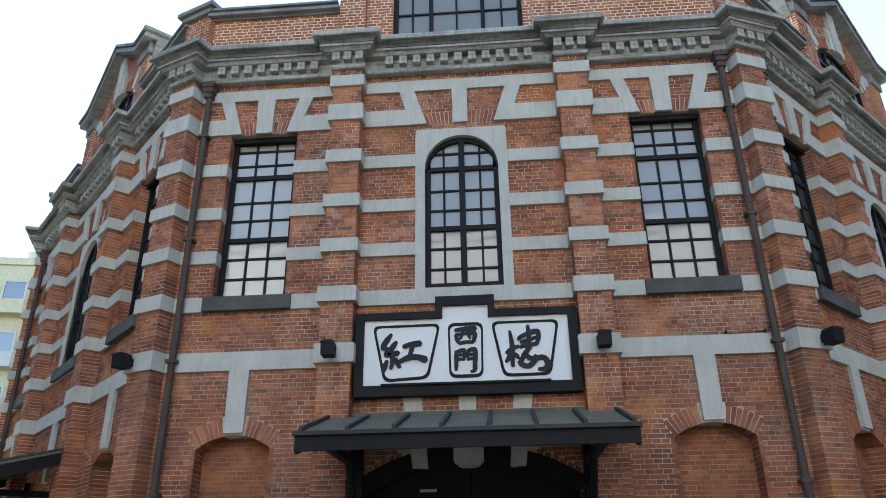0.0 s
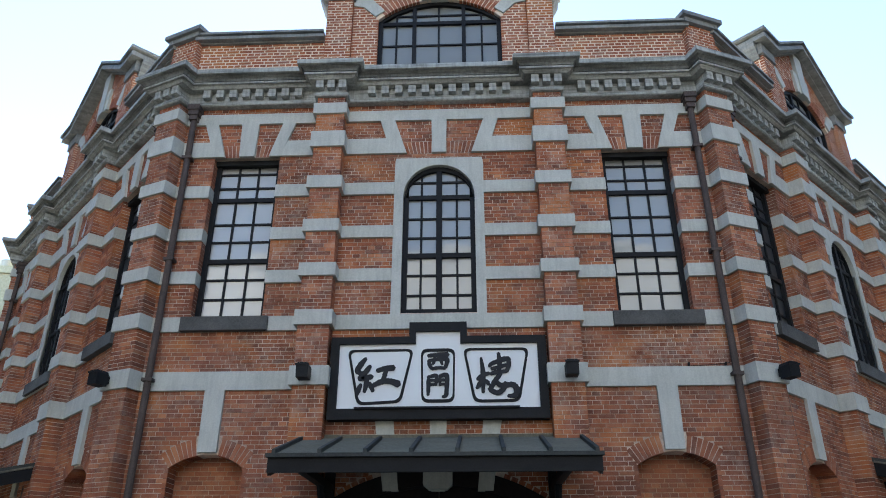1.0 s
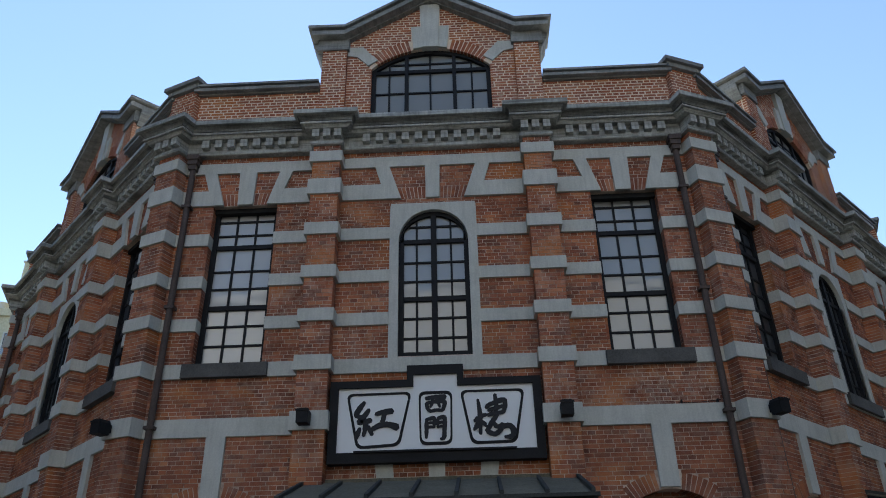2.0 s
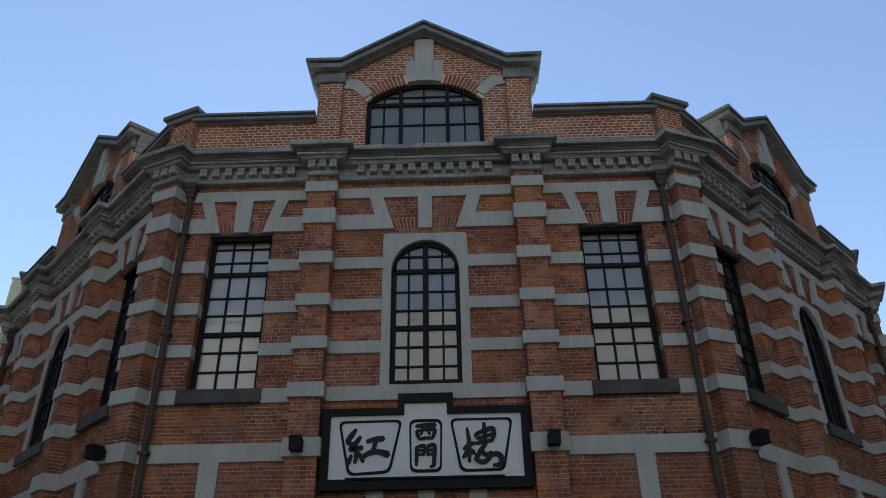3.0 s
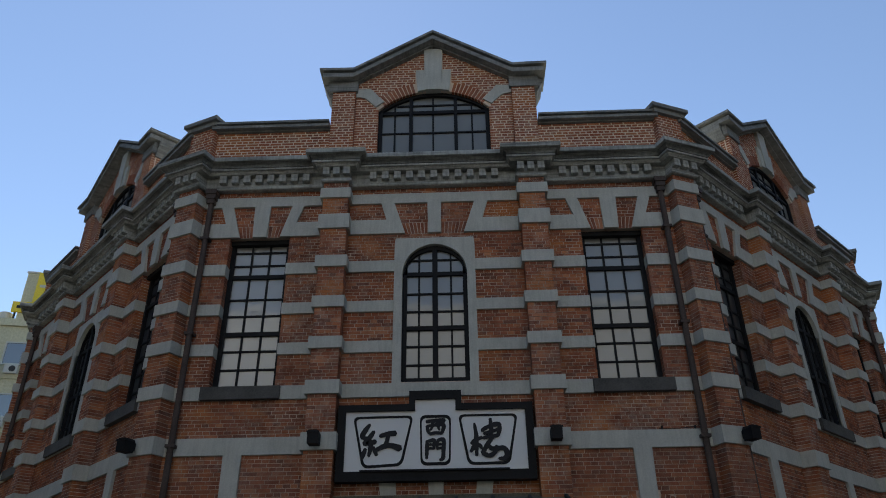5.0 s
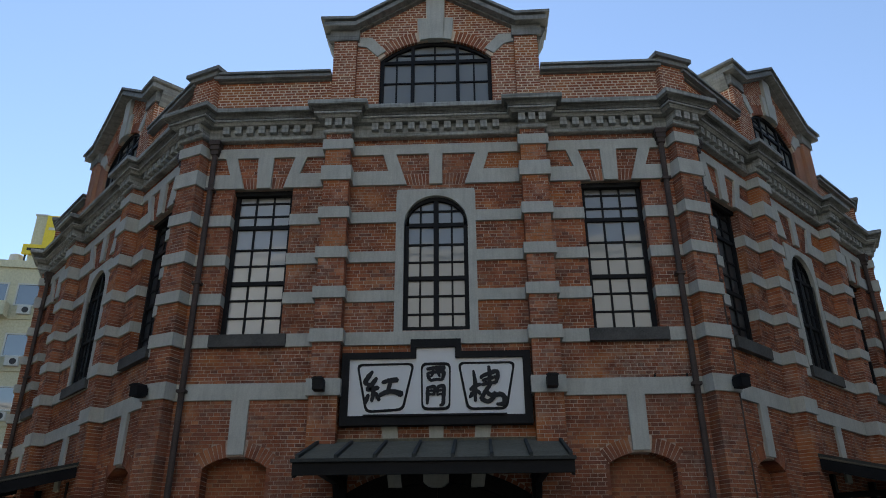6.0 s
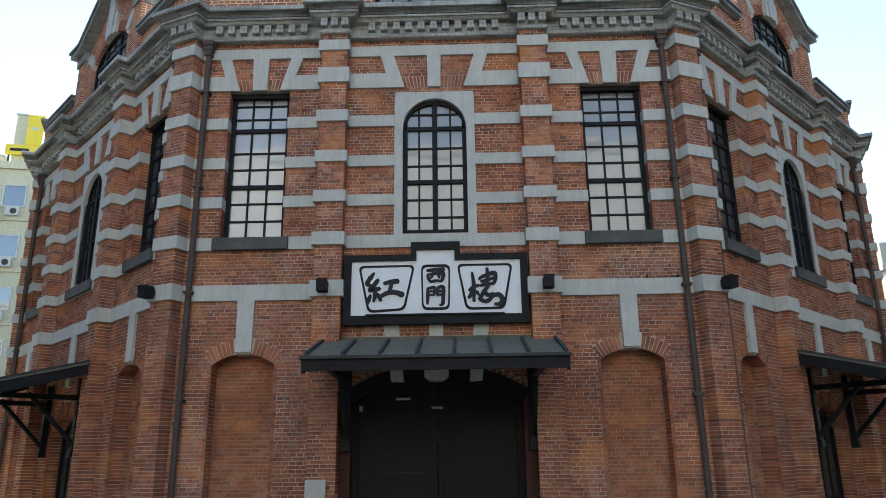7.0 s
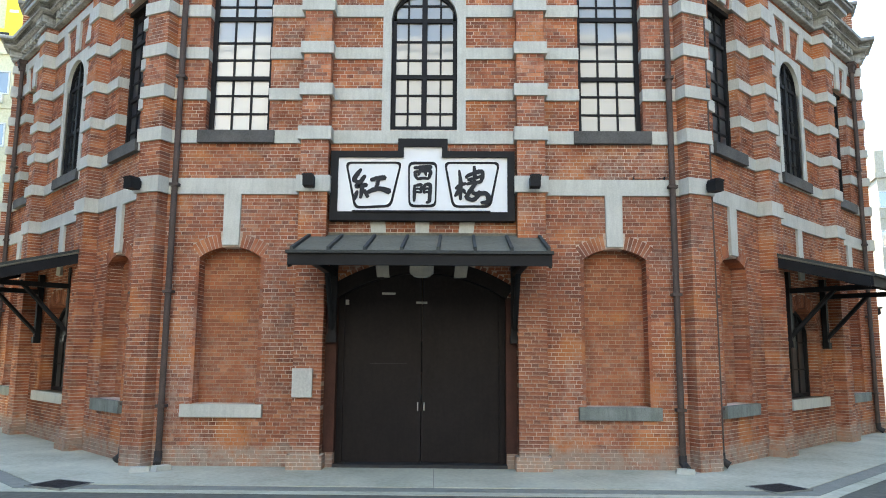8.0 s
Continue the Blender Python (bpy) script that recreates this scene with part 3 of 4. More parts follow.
par_core, par_brick = parapet_core().mesh("parapet", NEWMORTAR, True), parapet_bricks().mesh("brickwork", TOPBRICK)
cop_meshes = [coping(Builder(), drop, thick, v0, v1, ends).mesh("coping", COPING) for drop, thick, v0, v1, ends in (
    (0.0, 0.06, -0.30, 0.55, 2.23), (0.06, 0.04, -0.22, 0.52, 2.13), (0.10, 0.10, -0.26, 0.53, 2.17), (0.20, 0.03, -0.10, 0.44, 2.05))]
par_stones = []
for s in (-1, 1):
    b = Builder()
    b.box(*sorted((s * 1.49, s * 2.06)), -0.115, 0.40, 11.38, 11.635)
    par_stones.append(b.mesh("shoulder_block", COPING))
    q = [(s * 2.0, 11.30), (s * 2.04, 11.30), (s * 2.16, 11.55), (s * 2.17, 11.632), (s * 2.0, 11.632)]
    par_stones.append(Builder().prism(q if s > 0 else q[::-1], -0.02, 0.5).mesh("coping_return", COPING))
    q = [(s * 0.97, 11.16), (s * 1.13, 11.04), (s * 1.34, 11.26), (s * 1.525, 11.30), (s * 1.525, 11.49), (s * 1.24, 11.49)]
    par_stones.append(Builder().prism(q if s > 0 else q[::-1], -0.03, 0.06).mesh("springer_stone", STONE))
par_stones.append(Builder().prism([(-0.15, 11.40), (0.15, 11.40), (0.19, 12.45), (-0.19, 12.45)], -0.075, 0.06).mesh("keystone", STONE))
for s in (-1, 1):
    q = [(s * 0.15, 11.415), (s * 0.31, 11.39), (s * 0.355, 11.92), (s * 0.172, 11.92)]
    par_stones.append(Builder().prism(q if s > 0 else q[::-1], -0.045, 0.06).mesh("keystone", STONE))
for s in (-1, 1):
    par_stones.append(Builder().box(*sorted((s * 1.535, s * 1.975)), -0.075, 0.004, 9.6, 11.5).mesh("gable_pilaster", NEWMORTAR))
rail_meshes = []
for s in (-1, 1):
    a, d = sorted((s * 2.0, s * 4.25))
    for v0, z0, z1 in ((-0.17, 10.615, 10.66), (-0.06, 10.59, 10.615), (-0.14, 10.525, 10.59), (-0.05, PAR - 0.005, 10.525)):
        rail_meshes.append(Builder().box(a, d, v0, 0.45, z0, z1).mesh("coping", COPING))
block_core = Builder().box(-0.272, 0.272, -0.052, 0.45, 9.6, 10.56).mesh("corner_block", NEWMORTAR)
block_brick = lay(Builder(), -0.28, 0.28, 9.68, 10.56, -0.06, 0.4, JOINT=WIDE).mesh("brickwork", TOPBRICK)
block_caps = [Builder().box(-0.40, 0.40, -0.19, 0.6, 10.655, 10.735).mesh("coping", COPING), Builder().box(-0.34, 0.34, -0.13, 0.55, 10.56, 10.655).mesh("coping", COPING)]


def window_parts(win, w, z0, sp, rise, cols, bars, heavy, mull, v=0.14, glass=None, thick=0.045):
    """Frame, bars and panes of one window; heavy and mull are thick bars."""
    r = (w * w + rise * rise) / (2 * rise) if rise else 0
    zc = sp + rise - r

    def head(u):
        return zc + math.sqrt(max(0.0, r * r - u * u)) if rise else sp
    b = Builder()
    t = 0.075
    b.box(-w, -w + t, v - 0.05, v + 0.05, z0, head(w))
    b.box(w - t, w, v - 0.05, v + 0.05, z0, head(w))
    b.box(-w + t, w - t, v - 0.05, v + 0.05, z0, z0 + t)
    n = 16 if rise else 1
    for i in range(n):
        ua, ub = -w + 2 * w * i / n, -w + 2 * w * (i + 1) / n
        if not rise:
            ua, ub = ua + t, ub - t
        b.prism([(ua, head(ua) - t), (ub, head(ub) - t), (ub, head(ub)), (ua, head(ua))], v - 0.05, v + 0.05)
    part("window_frame", b, BLACK, win, "black painted window frame")
    for z in heavy:
        part("transom", Builder().box(-w + t, w - t, v - 0.035, v + 0.04, z - 0.036, z + 0.036), BLACK, win)
    for u in mull:
        part("mullion", Builder().box(u - thick, u + thick, v - 0.045, v + 0.05, z0 + t, head(u) - 0.02), BLACK, win)
    for u in cols:
        part("glazing_bar", Builder().box(u - 0.016, u + 0.016, v - 0.018, v + 0.03, z0 + t, head(u) - 0.02), BLACK, win)
    for z in bars:
        e = w - t if z < sp else min(w - t, math.sqrt(max(0.01, r * r - (z - zc) ** 2)))
        part("glazing_bar", Builder().box(-e, e, v - 0.012, v + 0.028, z - 0.016, z + 0.016), BLACK, win)
    us, zs = sorted([-w + t, w - t, *cols, *mull]), sorted([z0 + t, *bars, *heavy])
    for i, (ua, ub) in enumerate(zip(us, us[1:])):
        for j, za in enumerate(zs):
            top = zs[j + 1] if j + 1 < len(zs) else None
            zl, zr = (top, top) if top else (head(ua) - 0.02, head(ub) - 0.02)
            if top and top > sp:
                zl, zr = min(top, head(ua)), min(top, head(ub))
            if min(zl, zr) - za < 0.02:
                zl, zr = max(zl, za + 0.02), max(zr, za + 0.02)
            dv = random.uniform(-0.0015, 0.0015)
            k = random.uniform(-0.002, 0.002)
            bb = Builder()
            bb.v = [(ua, v + 0.012 + dv, za), (ub, v + 0.012 - dv, za), (ub, v + 0.012 - dv + k, zr), (ua, v + 0.012 + dv + k, zl)]
            bb.v += [(x, y + 0.006, z) for x, y, z in bb.v]
            bb.f = [(0, 1, 2, 3), (7, 6, 5, 4), (1, 0, 4, 5), (2, 1, 5, 6), (3, 2, 6, 7), (0, 3, 7, 4)]
            part("pane", bb, glass or GLASS, win)


def window_on(f, u, name, label, *args, **kw):
    win = put(name, None, hall, on_hall(f) @ Matrix.Translation((u, 0, 0)), label)
    window_parts(win, *args, **kw)
    return win


def copy_part(src, m):
    got = copy_thing(src, m)
    got.parent = hall
    return got


w_rect = window_on(0, -3.115, "window", "tall black framed sash window with small panes", 0.535, 5.41, 8.17, 0.0, (-0.16, 0.16),
                   (5.78, 6.10, 6.74, 7.05, 7.71, 7.97), (6.405, 7.48), (), v=0.21, glass=PALEGLASS)
part("window_sill", Builder().box(-0.63, 0.645, -0.10, 0.21, 5.20, 5.408), DARKSTONE, w_rect, "dark stone sill")
# black strip that stands in for the shadow under the lintel
part("head_shade", Builder().box(-0.532, 0.532, 0.092, 0.159, 8.085, 8.167), BLACK, w_rect)
g_rect = window_on(0, 3.115, "window", "tall black framed sash window with small grey panes", 0.535, 5.41, 8.17, 0.0, (-0.16, 0.16),
                   (5.78, 6.10, 6.74, 7.05, 7.71, 7.97), (6.405, 7.48), (), v=0.21, glass=GREYGLASS)
part("window_sill", Builder().box(-0.63, 0.645, -0.10, 0.21, 5.20, 5.408), DARKSTONE, g_rect, "dark stone sill")
part("head_shade", Builder().box(-0.532, 0.532, 0.092, 0.159, 8.085, 8.167), BLACK, g_rect)
window_on(0, 0, "window", "round-headed black framed window in a stone surround", 0.555, 5.45, 7.385, 0.555, (-0.275, 0.275),
                   (5.755, 6.076, 6.70, 7.03, 7.68), (6.395, 7.40), (0.0,), v=0.10, glass=GREYGLASS)
w_gable = window_on(0, 0, "window", "wide segmental black framed attic window", GW[0], GW[1], GW[2], GW[3], (-0.76, -0.015, 0.74),
                    (10.47, 11.14), (10.95,), (-0.445, 0.425), v=0.12, glass=ATTIC, thick=0.034)
w_gable.matrix_basis = on_hall(0) @ Matrix.Translation((0, -0.06, -0.03))
w_side = window_on(1, 0, "window", "dark arched ground floor window under a canopy", SIDEWIN[0], SIDEWIN[1], SIDEWIN[2], SIDEWIN[3], (-0.43, 0.43),
                   (1.5, 2.05), (), (0.0,), v=0.30)
part("window_sill", Builder().box(-1.0, 1.0, -0.09, 0.30, 0.755, 0.95), STONE, w_side, "pale stone sill")
d_rect = window_on(1, -3.115, "window", "tall black framed sash window with clear dark panes", 0.535, 5.41, 8.17, 0.0, (-0.16, 0.16),
                   (5.78, 6.10, 6.74, 7.05, 7.71, 7.97), (6.405, 7.48), (), v=0.21)
part("window_sill", Builder().box(-0.63, 0.645, -0.10, 0.21, 5.20, 5.408), DARKSTONE, d_rect, "dark stone sill")
part("head_shade", Builder().box(-0.532, 0.532, 0.092, 0.159, 8.085, 8.167), BLACK, d_rect)
d_arch = window_on(1, 0, "window", "round-headed black framed window with clear dark panes", 0.555, 5.45, 7.385, 0.555, (-0.275, 0.275),
                   (5.755, 6.076, 6.70, 7.03, 7.68), (6.395, 7.40), (0.0,), v=0.10)
for f in FACES:
    for u in (-3.115, 3.115):
        if f and (f, u) != (1, -3.115):
            copy_part(d_rect, on_hall(f) @ Matrix.Translation((u, 0, 0)))
    if f:
        if f != 1:
            copy_part(d_arch, on_hall(f))
        copy_part(w_gable, on_hall(f) @ Matrix.Translation((0, -0.06, -0.03)))
    if f not in (0, 1):
        copy_part(w_side, on_hall(f))
    par = put("parapet", par_core, hall, on_hall(f) @ Matrix.Translation((0, -0.06, -0.03)), "brick parapet with a gable over the middle")
    put("brickwork", par_brick, par, kind="stuff")
    for me in (*cop_meshes, *par_stones, *rail_meshes):
        put(me.name.split(".")[0], me, par)
    blk = put("corner_block", block_core, hall, INTO @ corner_pose(f), "brick corner block with a stone cap")
    put("brickwork", block_brick, blk, kind="stuff")
    for me in block_caps:
        put("coping", me, blk)
    for s in (-1, 1):
        mat = STONE if (f, s) == (0, -1) else GREENSTONE
        part("niche_sill", Builder().box(s * 3.135 - 0.645, s * 3.135 + 0.645, -0.09, 0.285, 0.755, 0.951), mat, hall, "stone sill of a bricked-up niche", on_hall(f))
    # three stones over the door or window head
    for u0, u1, t0, t1 in (((-0.125, 0.125, -0.125, 0.125),) if f else ()):
        part("band_stem", Builder().prism([(u0, 3.3), (u1, 3.3), (t1, 4.333), (t0, 4.333)], -0.047, 0.05), STONE, hall, "", on_hall(f))
        part("window_sill", Builder().box(-0.76, 0.76, -0.10, 0.10, 5.205, 5.418), DARKSTONE, hall, "dark stone sill", on_hall(f) @ Matrix.Translation((0, -0.004, 0)))
    for u0, u1, t0, t1 in () if f else ((-0.09, 0.09, -0.115, 0.115), (-0.72, -0.52, -0.86, -0.61), (0.52, 0.72, 0.61, 0.86)):
        part("keystone", Builder().prism([(u0, 2.98), (u1, 2.98), (t1, 3.91), (t0, 3.91)], -0.035, 0.06), STONE, hall, "", on_hall(f))
part("keystone_foot", Builder().prism([(-0.12, 2.99), (0.12, 2.99), (0.19, 3.05), (0.19, 3.24), (-0.19, 3.24), (-0.19, 3.05)], -0.13, 0.05), STONE, hall, "carved foot of the keystone", on_hall(0))
oct_plan = [((A + 0.2) / math.cos(radians(22.5)) * math.sin(radians(45 * k + 22.5)), (A + 0.2) / math.cos(radians(22.5)) * math.cos(radians(45 * k + 22.5))) for k in range(8)][::-1]
part("roof", Builder().plan([(0.96 * x, 0.96 * y) for x, y in oct_plan], 9.3, 9.6), ROOFTILE, hall, "flat grey roof behind the parapet")

# ---- door ----
door = put("door_1", None, None, pose(0, 0, 0), "closed dark brown double door under the canopy", category="door", kind="structure")
part("door_frame", Builder().box(-1.37, -1.26, 0.2, 0.32, 0.03, 2.72).box(1.26, 1.37, 0.2, 0.32, 0.03, 2.72), DOORPAINT_SHADE, door)
for s in (-1, 1):
    b = Builder()
    b.box(*sorted((s * 0.006, s * 1.26)), 0.26, 0.31, 0.05, 3.1)
    leaf = part("door_leaf", b, DOORPAINT_SHADE, door)
    part("door_handle", tube([(s * 0.05, 0.25, 0.86), (s * 0.05, 0.225, 0.87), (s * 0.05, 0.225, 0.975), (s * 0.05, 0.25, 0.985)], 0.010), GREYBOX, leaf, "small steel pull handle")
# dark panels that paint the shade on the brick strips beside the door
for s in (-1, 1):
    part("jamb", Builder().box(*sorted((s * 1.352, s * 1.525)), -0.02, 0.19, 0.23, 2.66), JAMBSHADE, door, "brick jamb strip with its shade put into a dark brown colour")
# band in the door's brown; paints the shade under the canopy over the voussoirs
b = Builder()
w_, z_, sp_, ri_ = DOOR
r_ = (w_ * w_ + ri_ * ri_) / (2 * ri_)
top_ = math.asin(w_ / r_)
for k in range(20):
    a0, a1 = -top_ + 2 * top_ * k / 20, -top_ + 2 * top_ * (k + 1) / 20
    b.prism([(rr * math.sin(t), sp_ + ri_ - r_ + rr * math.cos(t)) for rr, t in ((r_ - 0.02, a0), (r_ - 0.02, a1), (r_ + 0.2, a1), (r_ + 0.2, a0))], -0.02, 0.25)
part("arch_shade", b, DOORPAINT_SHADE, door, "dark brown band that paints the canopy's shade on the arch ring")
part("threshold", Builder().box(-1.37, 1.37, -0.02, 0.33, 0.0, 0.045), IRON, door)

for u0, u1, z, name in ((-0.66, -0.44, 2.72, "nameplate"), (-0.095, 0.085, 2.575, "nameplate")):
    part(name, Builder().box(u0, u1, 0.245, 0.262, z, z + 0.035), GREYBOX, door, "small pale metal plate")
part("door_stop", Builder().box(-1.25, -1.2, 0.2, 0.262, 2.55, 2.63), GREYBOX, door)
part("kick_rail", Builder().box(-0.84, -0.24, 0.25, 0.262, 1.595, 1.607), IRON, door)

# ---- sign ----
sign = thing("sign_board", pose(0, -0.05, 3.885), "white sign board in a black stepped frame with dark lettering", "sign")


def stepped(w, h, n, top):
    return [(-w, 0), (w, 0), (w, h), (n, h), (n, top), (-n, top), (-n, h), (-w, h)]


part("frame", Builder().prism(stepped(1.50, 1.155, 0.405, 1.365), -0.06, 0.06), BLACK, sign, "black stepped frame")
part("panel", Builder().prism([(u, z + 0.145) for u, z in stepped(1.38, 0.91, 0.312, 1.085)], -0.068, -0.05), WHITE, sign, "white panel")
b = Builder()
outer, inner = stepped(1.50, 1.155, 0.405, 1.365), [(u, z + 0.145) for u, z in stepped(1.38, 0.91, 0.312, 1.085)]
for i in range(8):
    j = (i + 1) % 8
    b.prism([outer[i], outer[j], inner[j], inner[i]], -0.115, -0.058)
part("moulding", b, BLACK, sign)


def rounded(q, r, n=5):
    out = []
    for i, p in enumerate(q):
        p, a, c = Vector(p), Vector(q[i - 1]), Vector(q[(i + 1) % len(q)])
        s, e = p + (a - p).normalized() * r, p + (c - p).normalized() * r
        for k in range(n + 1):
            t = k / n
            out.append(tuple((1 - t) ** 2 * s + 2 * t * (1 - t) * p + t * t * e))
    return out


for q in ([(-1.105, 0.195), (-0.50, 0.225), (-0.335, 0.985), (-1.27, 0.98)], [(-0.225, 0.225), (0.225, 0.225), (0.24, 0.985), (-0.24, 0.985)], [(0.485, 0.22), (1.115, 0.225), (1.265, 0.985), (0.345, 0.985)]):
    cen = sum((Vector(p) for p in q), Vector((0, 0))) / 4
    small = [tuple(cen + (Vector(p) - cen) * (1 - 0.040 / (Vector(p) - cen).length * 1.3)) for p in q]
    o, i_ = rounded(q, 0.10), rounded(small, 0.085)
    b = Builder()
    for k in range(len(o)):
        j = (k + 1) % len(o)
        b.prism([o[k], o[j], i_[j], i_[k]], -0.078, -0.066)
    part("border", b, BLACK, sign, "thin black rounded border")
BRUSH = {}      # brush strokes of each character: (across, up, thickness) in centimetres along the stroke
BRUSH["red"] = ([(-100.6, 85.5, 2.8), (-108.0, 75.3, 4.6), (-111.7, 67.0, 4.3), (-104.3, 64.5, 2.8)],
    [(-93.9, 74.7, 3.1), (-100.3, 65.5, 4.6), (-108.0, 56.2, 3.7), (-90.8, 59.4, 4.0)],
    [(-98.2, 59.4, 3.7), (-98.8, 47.3, 4.0), (-100.9, 37.7, 2.5)],
    [(-106.1, 48.6, 2.8), (-109.2, 40.3, 4.0), (-111.0, 33.9, 2.5)],
    [(-94.2, 51.1, 2.5), (-91.4, 44.8, 4.0), (-89.0, 39.0, 2.8)],
    [(-84.4, 67.4, 3.1), (-74.2, 70.2, 4.3), (-61.0, 71.5, 4.9)],
    [(-71.2, 69.6, 3.7), (-73.9, 59.4, 3.7), (-76.1, 49.9, 3.7)],
    [(-88.3, 47.3, 3.7), (-76.7, 52.4, 4.3), (-65.0, 52.4, 4.6), (-53.7, 48.3, 5.8)])
BRUSH["west"] = ([(-13.8, 88.1, 2.8), (-2.1, 89.3, 3.7), (13.8, 89.7, 4.3)],
    [(-12.6, 81.7, 2.8), (-11.7, 75.3, 3.4), (-8.6, 69.6, 2.5)],
    [(-12.9, 81.1, 2.5), (-0.6, 83.0, 2.8), (12.3, 82.3, 3.7), (10.4, 70.9, 2.8)],
    [(-8.6, 69.3, 2.5), (0.9, 70.9, 2.8), (10.4, 70.2, 2.5)],
    [(-4.0, 88.1, 2.5), (-4.6, 81.7, 2.8), (-7.4, 75.3, 1.8)],
    [(3.4, 88.7, 2.5), (3.7, 82.3, 2.8), (6.1, 75.3, 2.1)])
BRUSH["gate"] = ([(-12.9, 58.8, 2.8), (-12.9, 47.3, 3.7), (-13.5, 32.7, 2.5)],
    [(-12.9, 57.5, 2.5), (-6.7, 59.4, 3.1), (-1.8, 58.8, 3.1), (-2.8, 46.7, 2.5)],
    [(-12.3, 52.4, 1.8), (-7.4, 53.4, 2.1), (-2.8, 52.7, 1.8)],
    [(-11.7, 46.7, 1.8), (-7.4, 47.6, 2.1), (-2.8, 47.0, 1.8)],
    [(2.8, 46.0, 2.1), (2.5, 53.0, 2.8), (3.4, 58.8, 2.5)],
    [(2.5, 58.8, 2.8), (8.6, 60.7, 3.4), (12.6, 58.8, 3.7), (12.0, 44.1, 3.7), (11.0, 32.7, 3.4), (6.1, 30.1, 1.8)],
    [(3.4, 52.7, 1.8), (7.4, 53.7, 2.1), (11.3, 53.0, 1.8)],
    [(3.4, 47.0, 1.8), (7.4, 47.9, 2.1), (11.3, 47.3, 1.8)])
BRUSH["tower"] = ([(54.0, 53.7, 2.8), (61.3, 59.4, 3.7), (70.6, 62.6, 2.5)],
    [(59.5, 84.2, 2.1), (62.0, 63.2, 4.0), (61.7, 35.8, 2.8)],
    [(60.7, 54.9, 2.5), (57.1, 47.3, 4.0), (52.8, 41.6, 2.1)],
    [(64.4, 53.0, 2.1), (67.5, 49.9, 3.4), (69.9, 46.0, 2.1)],
    [(84.0, 90.6, 2.8), (85.0, 74.4, 3.7), (83.4, 59.4, 2.5)],
    [(70.6, 72.1, 2.8), (76.1, 76.6, 3.4), (96.3, 82.3, 4.0), (95.1, 66.4, 3.4), (85.3, 64.5, 2.5)],
    [(73.6, 68.3, 2.5), (84.0, 70.9, 3.1), (95.1, 74.1, 2.5)],
    [(72.4, 61.3, 2.5), (81.0, 63.9, 3.4), (90.2, 64.5, 2.5)],
    [(87.1, 63.2, 2.8), (78.5, 51.8, 4.0), (70.6, 39.0, 3.7)],
    [(70.6, 39.0, 3.1), (81.6, 35.2, 4.0), (90.2, 41.6, 3.7), (92.0, 49.9, 2.1)],
    [(77.9, 54.9, 2.5), (84.0, 46.0, 3.7), (92.0, 45.4, 4.3), (102.5, 46.0, 4.3), (107.4, 39.0, 4.6), (104.3, 31.4, 4.0), (95.1, 30.7, 2.5)])


def brush(points, depth):
    """A brush stroke: a smooth line through its points, swelling and thinning, with rounded ends."""
    pts = [Vector(p) / 100 for p in points]
    pts = [2 * pts[0] - pts[1]] + pts + [2 * pts[-1] - pts[-2]]
    line = []
    for k in range(1, len(pts) - 2):
        a, p, q, d = pts[k - 1:k + 3]
        for i in range(7):
            t = i / 7
            line.append(0.5 * (2 * p + (q - a) * t + (2 * a - 5 * p + 4 * q - d) * t * t + (3 * p - a - 3 * q + d) * t ** 3))
    line.append(pts[-2])
    left, right = [], []
    for i, p in enumerate(line):
        d = line[min(i + 1, len(line) - 1)] - line[max(i - 1, 0)]
        d = Vector((d.x, d.y)).normalized()
        n = Vector((-d.y, d.x)) * (0.86 * p.z * (0.9 + 0.2 * random.random()))
        left.append(Vector((p.x, p.y)) + n)
        right.append(Vector((p.x, p.y)) - n)
        if i in (0, len(line) - 1):
            tip = Vector((p.x, p.y)) + d * (0.55 * p.z if i else -0.55 * p.z)
            (left if i else right).append(tip) if i else left.insert(0, tip)
    b = Builder()
    b.prism([tuple(p) for p in right + left[::-1]], -0.084 - depth, -0.066)
    return b


for name, strokes in BRUSH.items():
    sign_char = put("character", None, sign, Matrix.Identity(4), "dark grey brush-written character")
    for i, st in enumerate(strokes):
        part("brush_stroke", brush(st, 0.0008 * i), INK, sign_char)
part("light_strip", Builder().box(-1.13, 1.10, -0.15, -0.116, 0.135, 0.16), BLACK, sign, "thin black light strip along the lower frame")

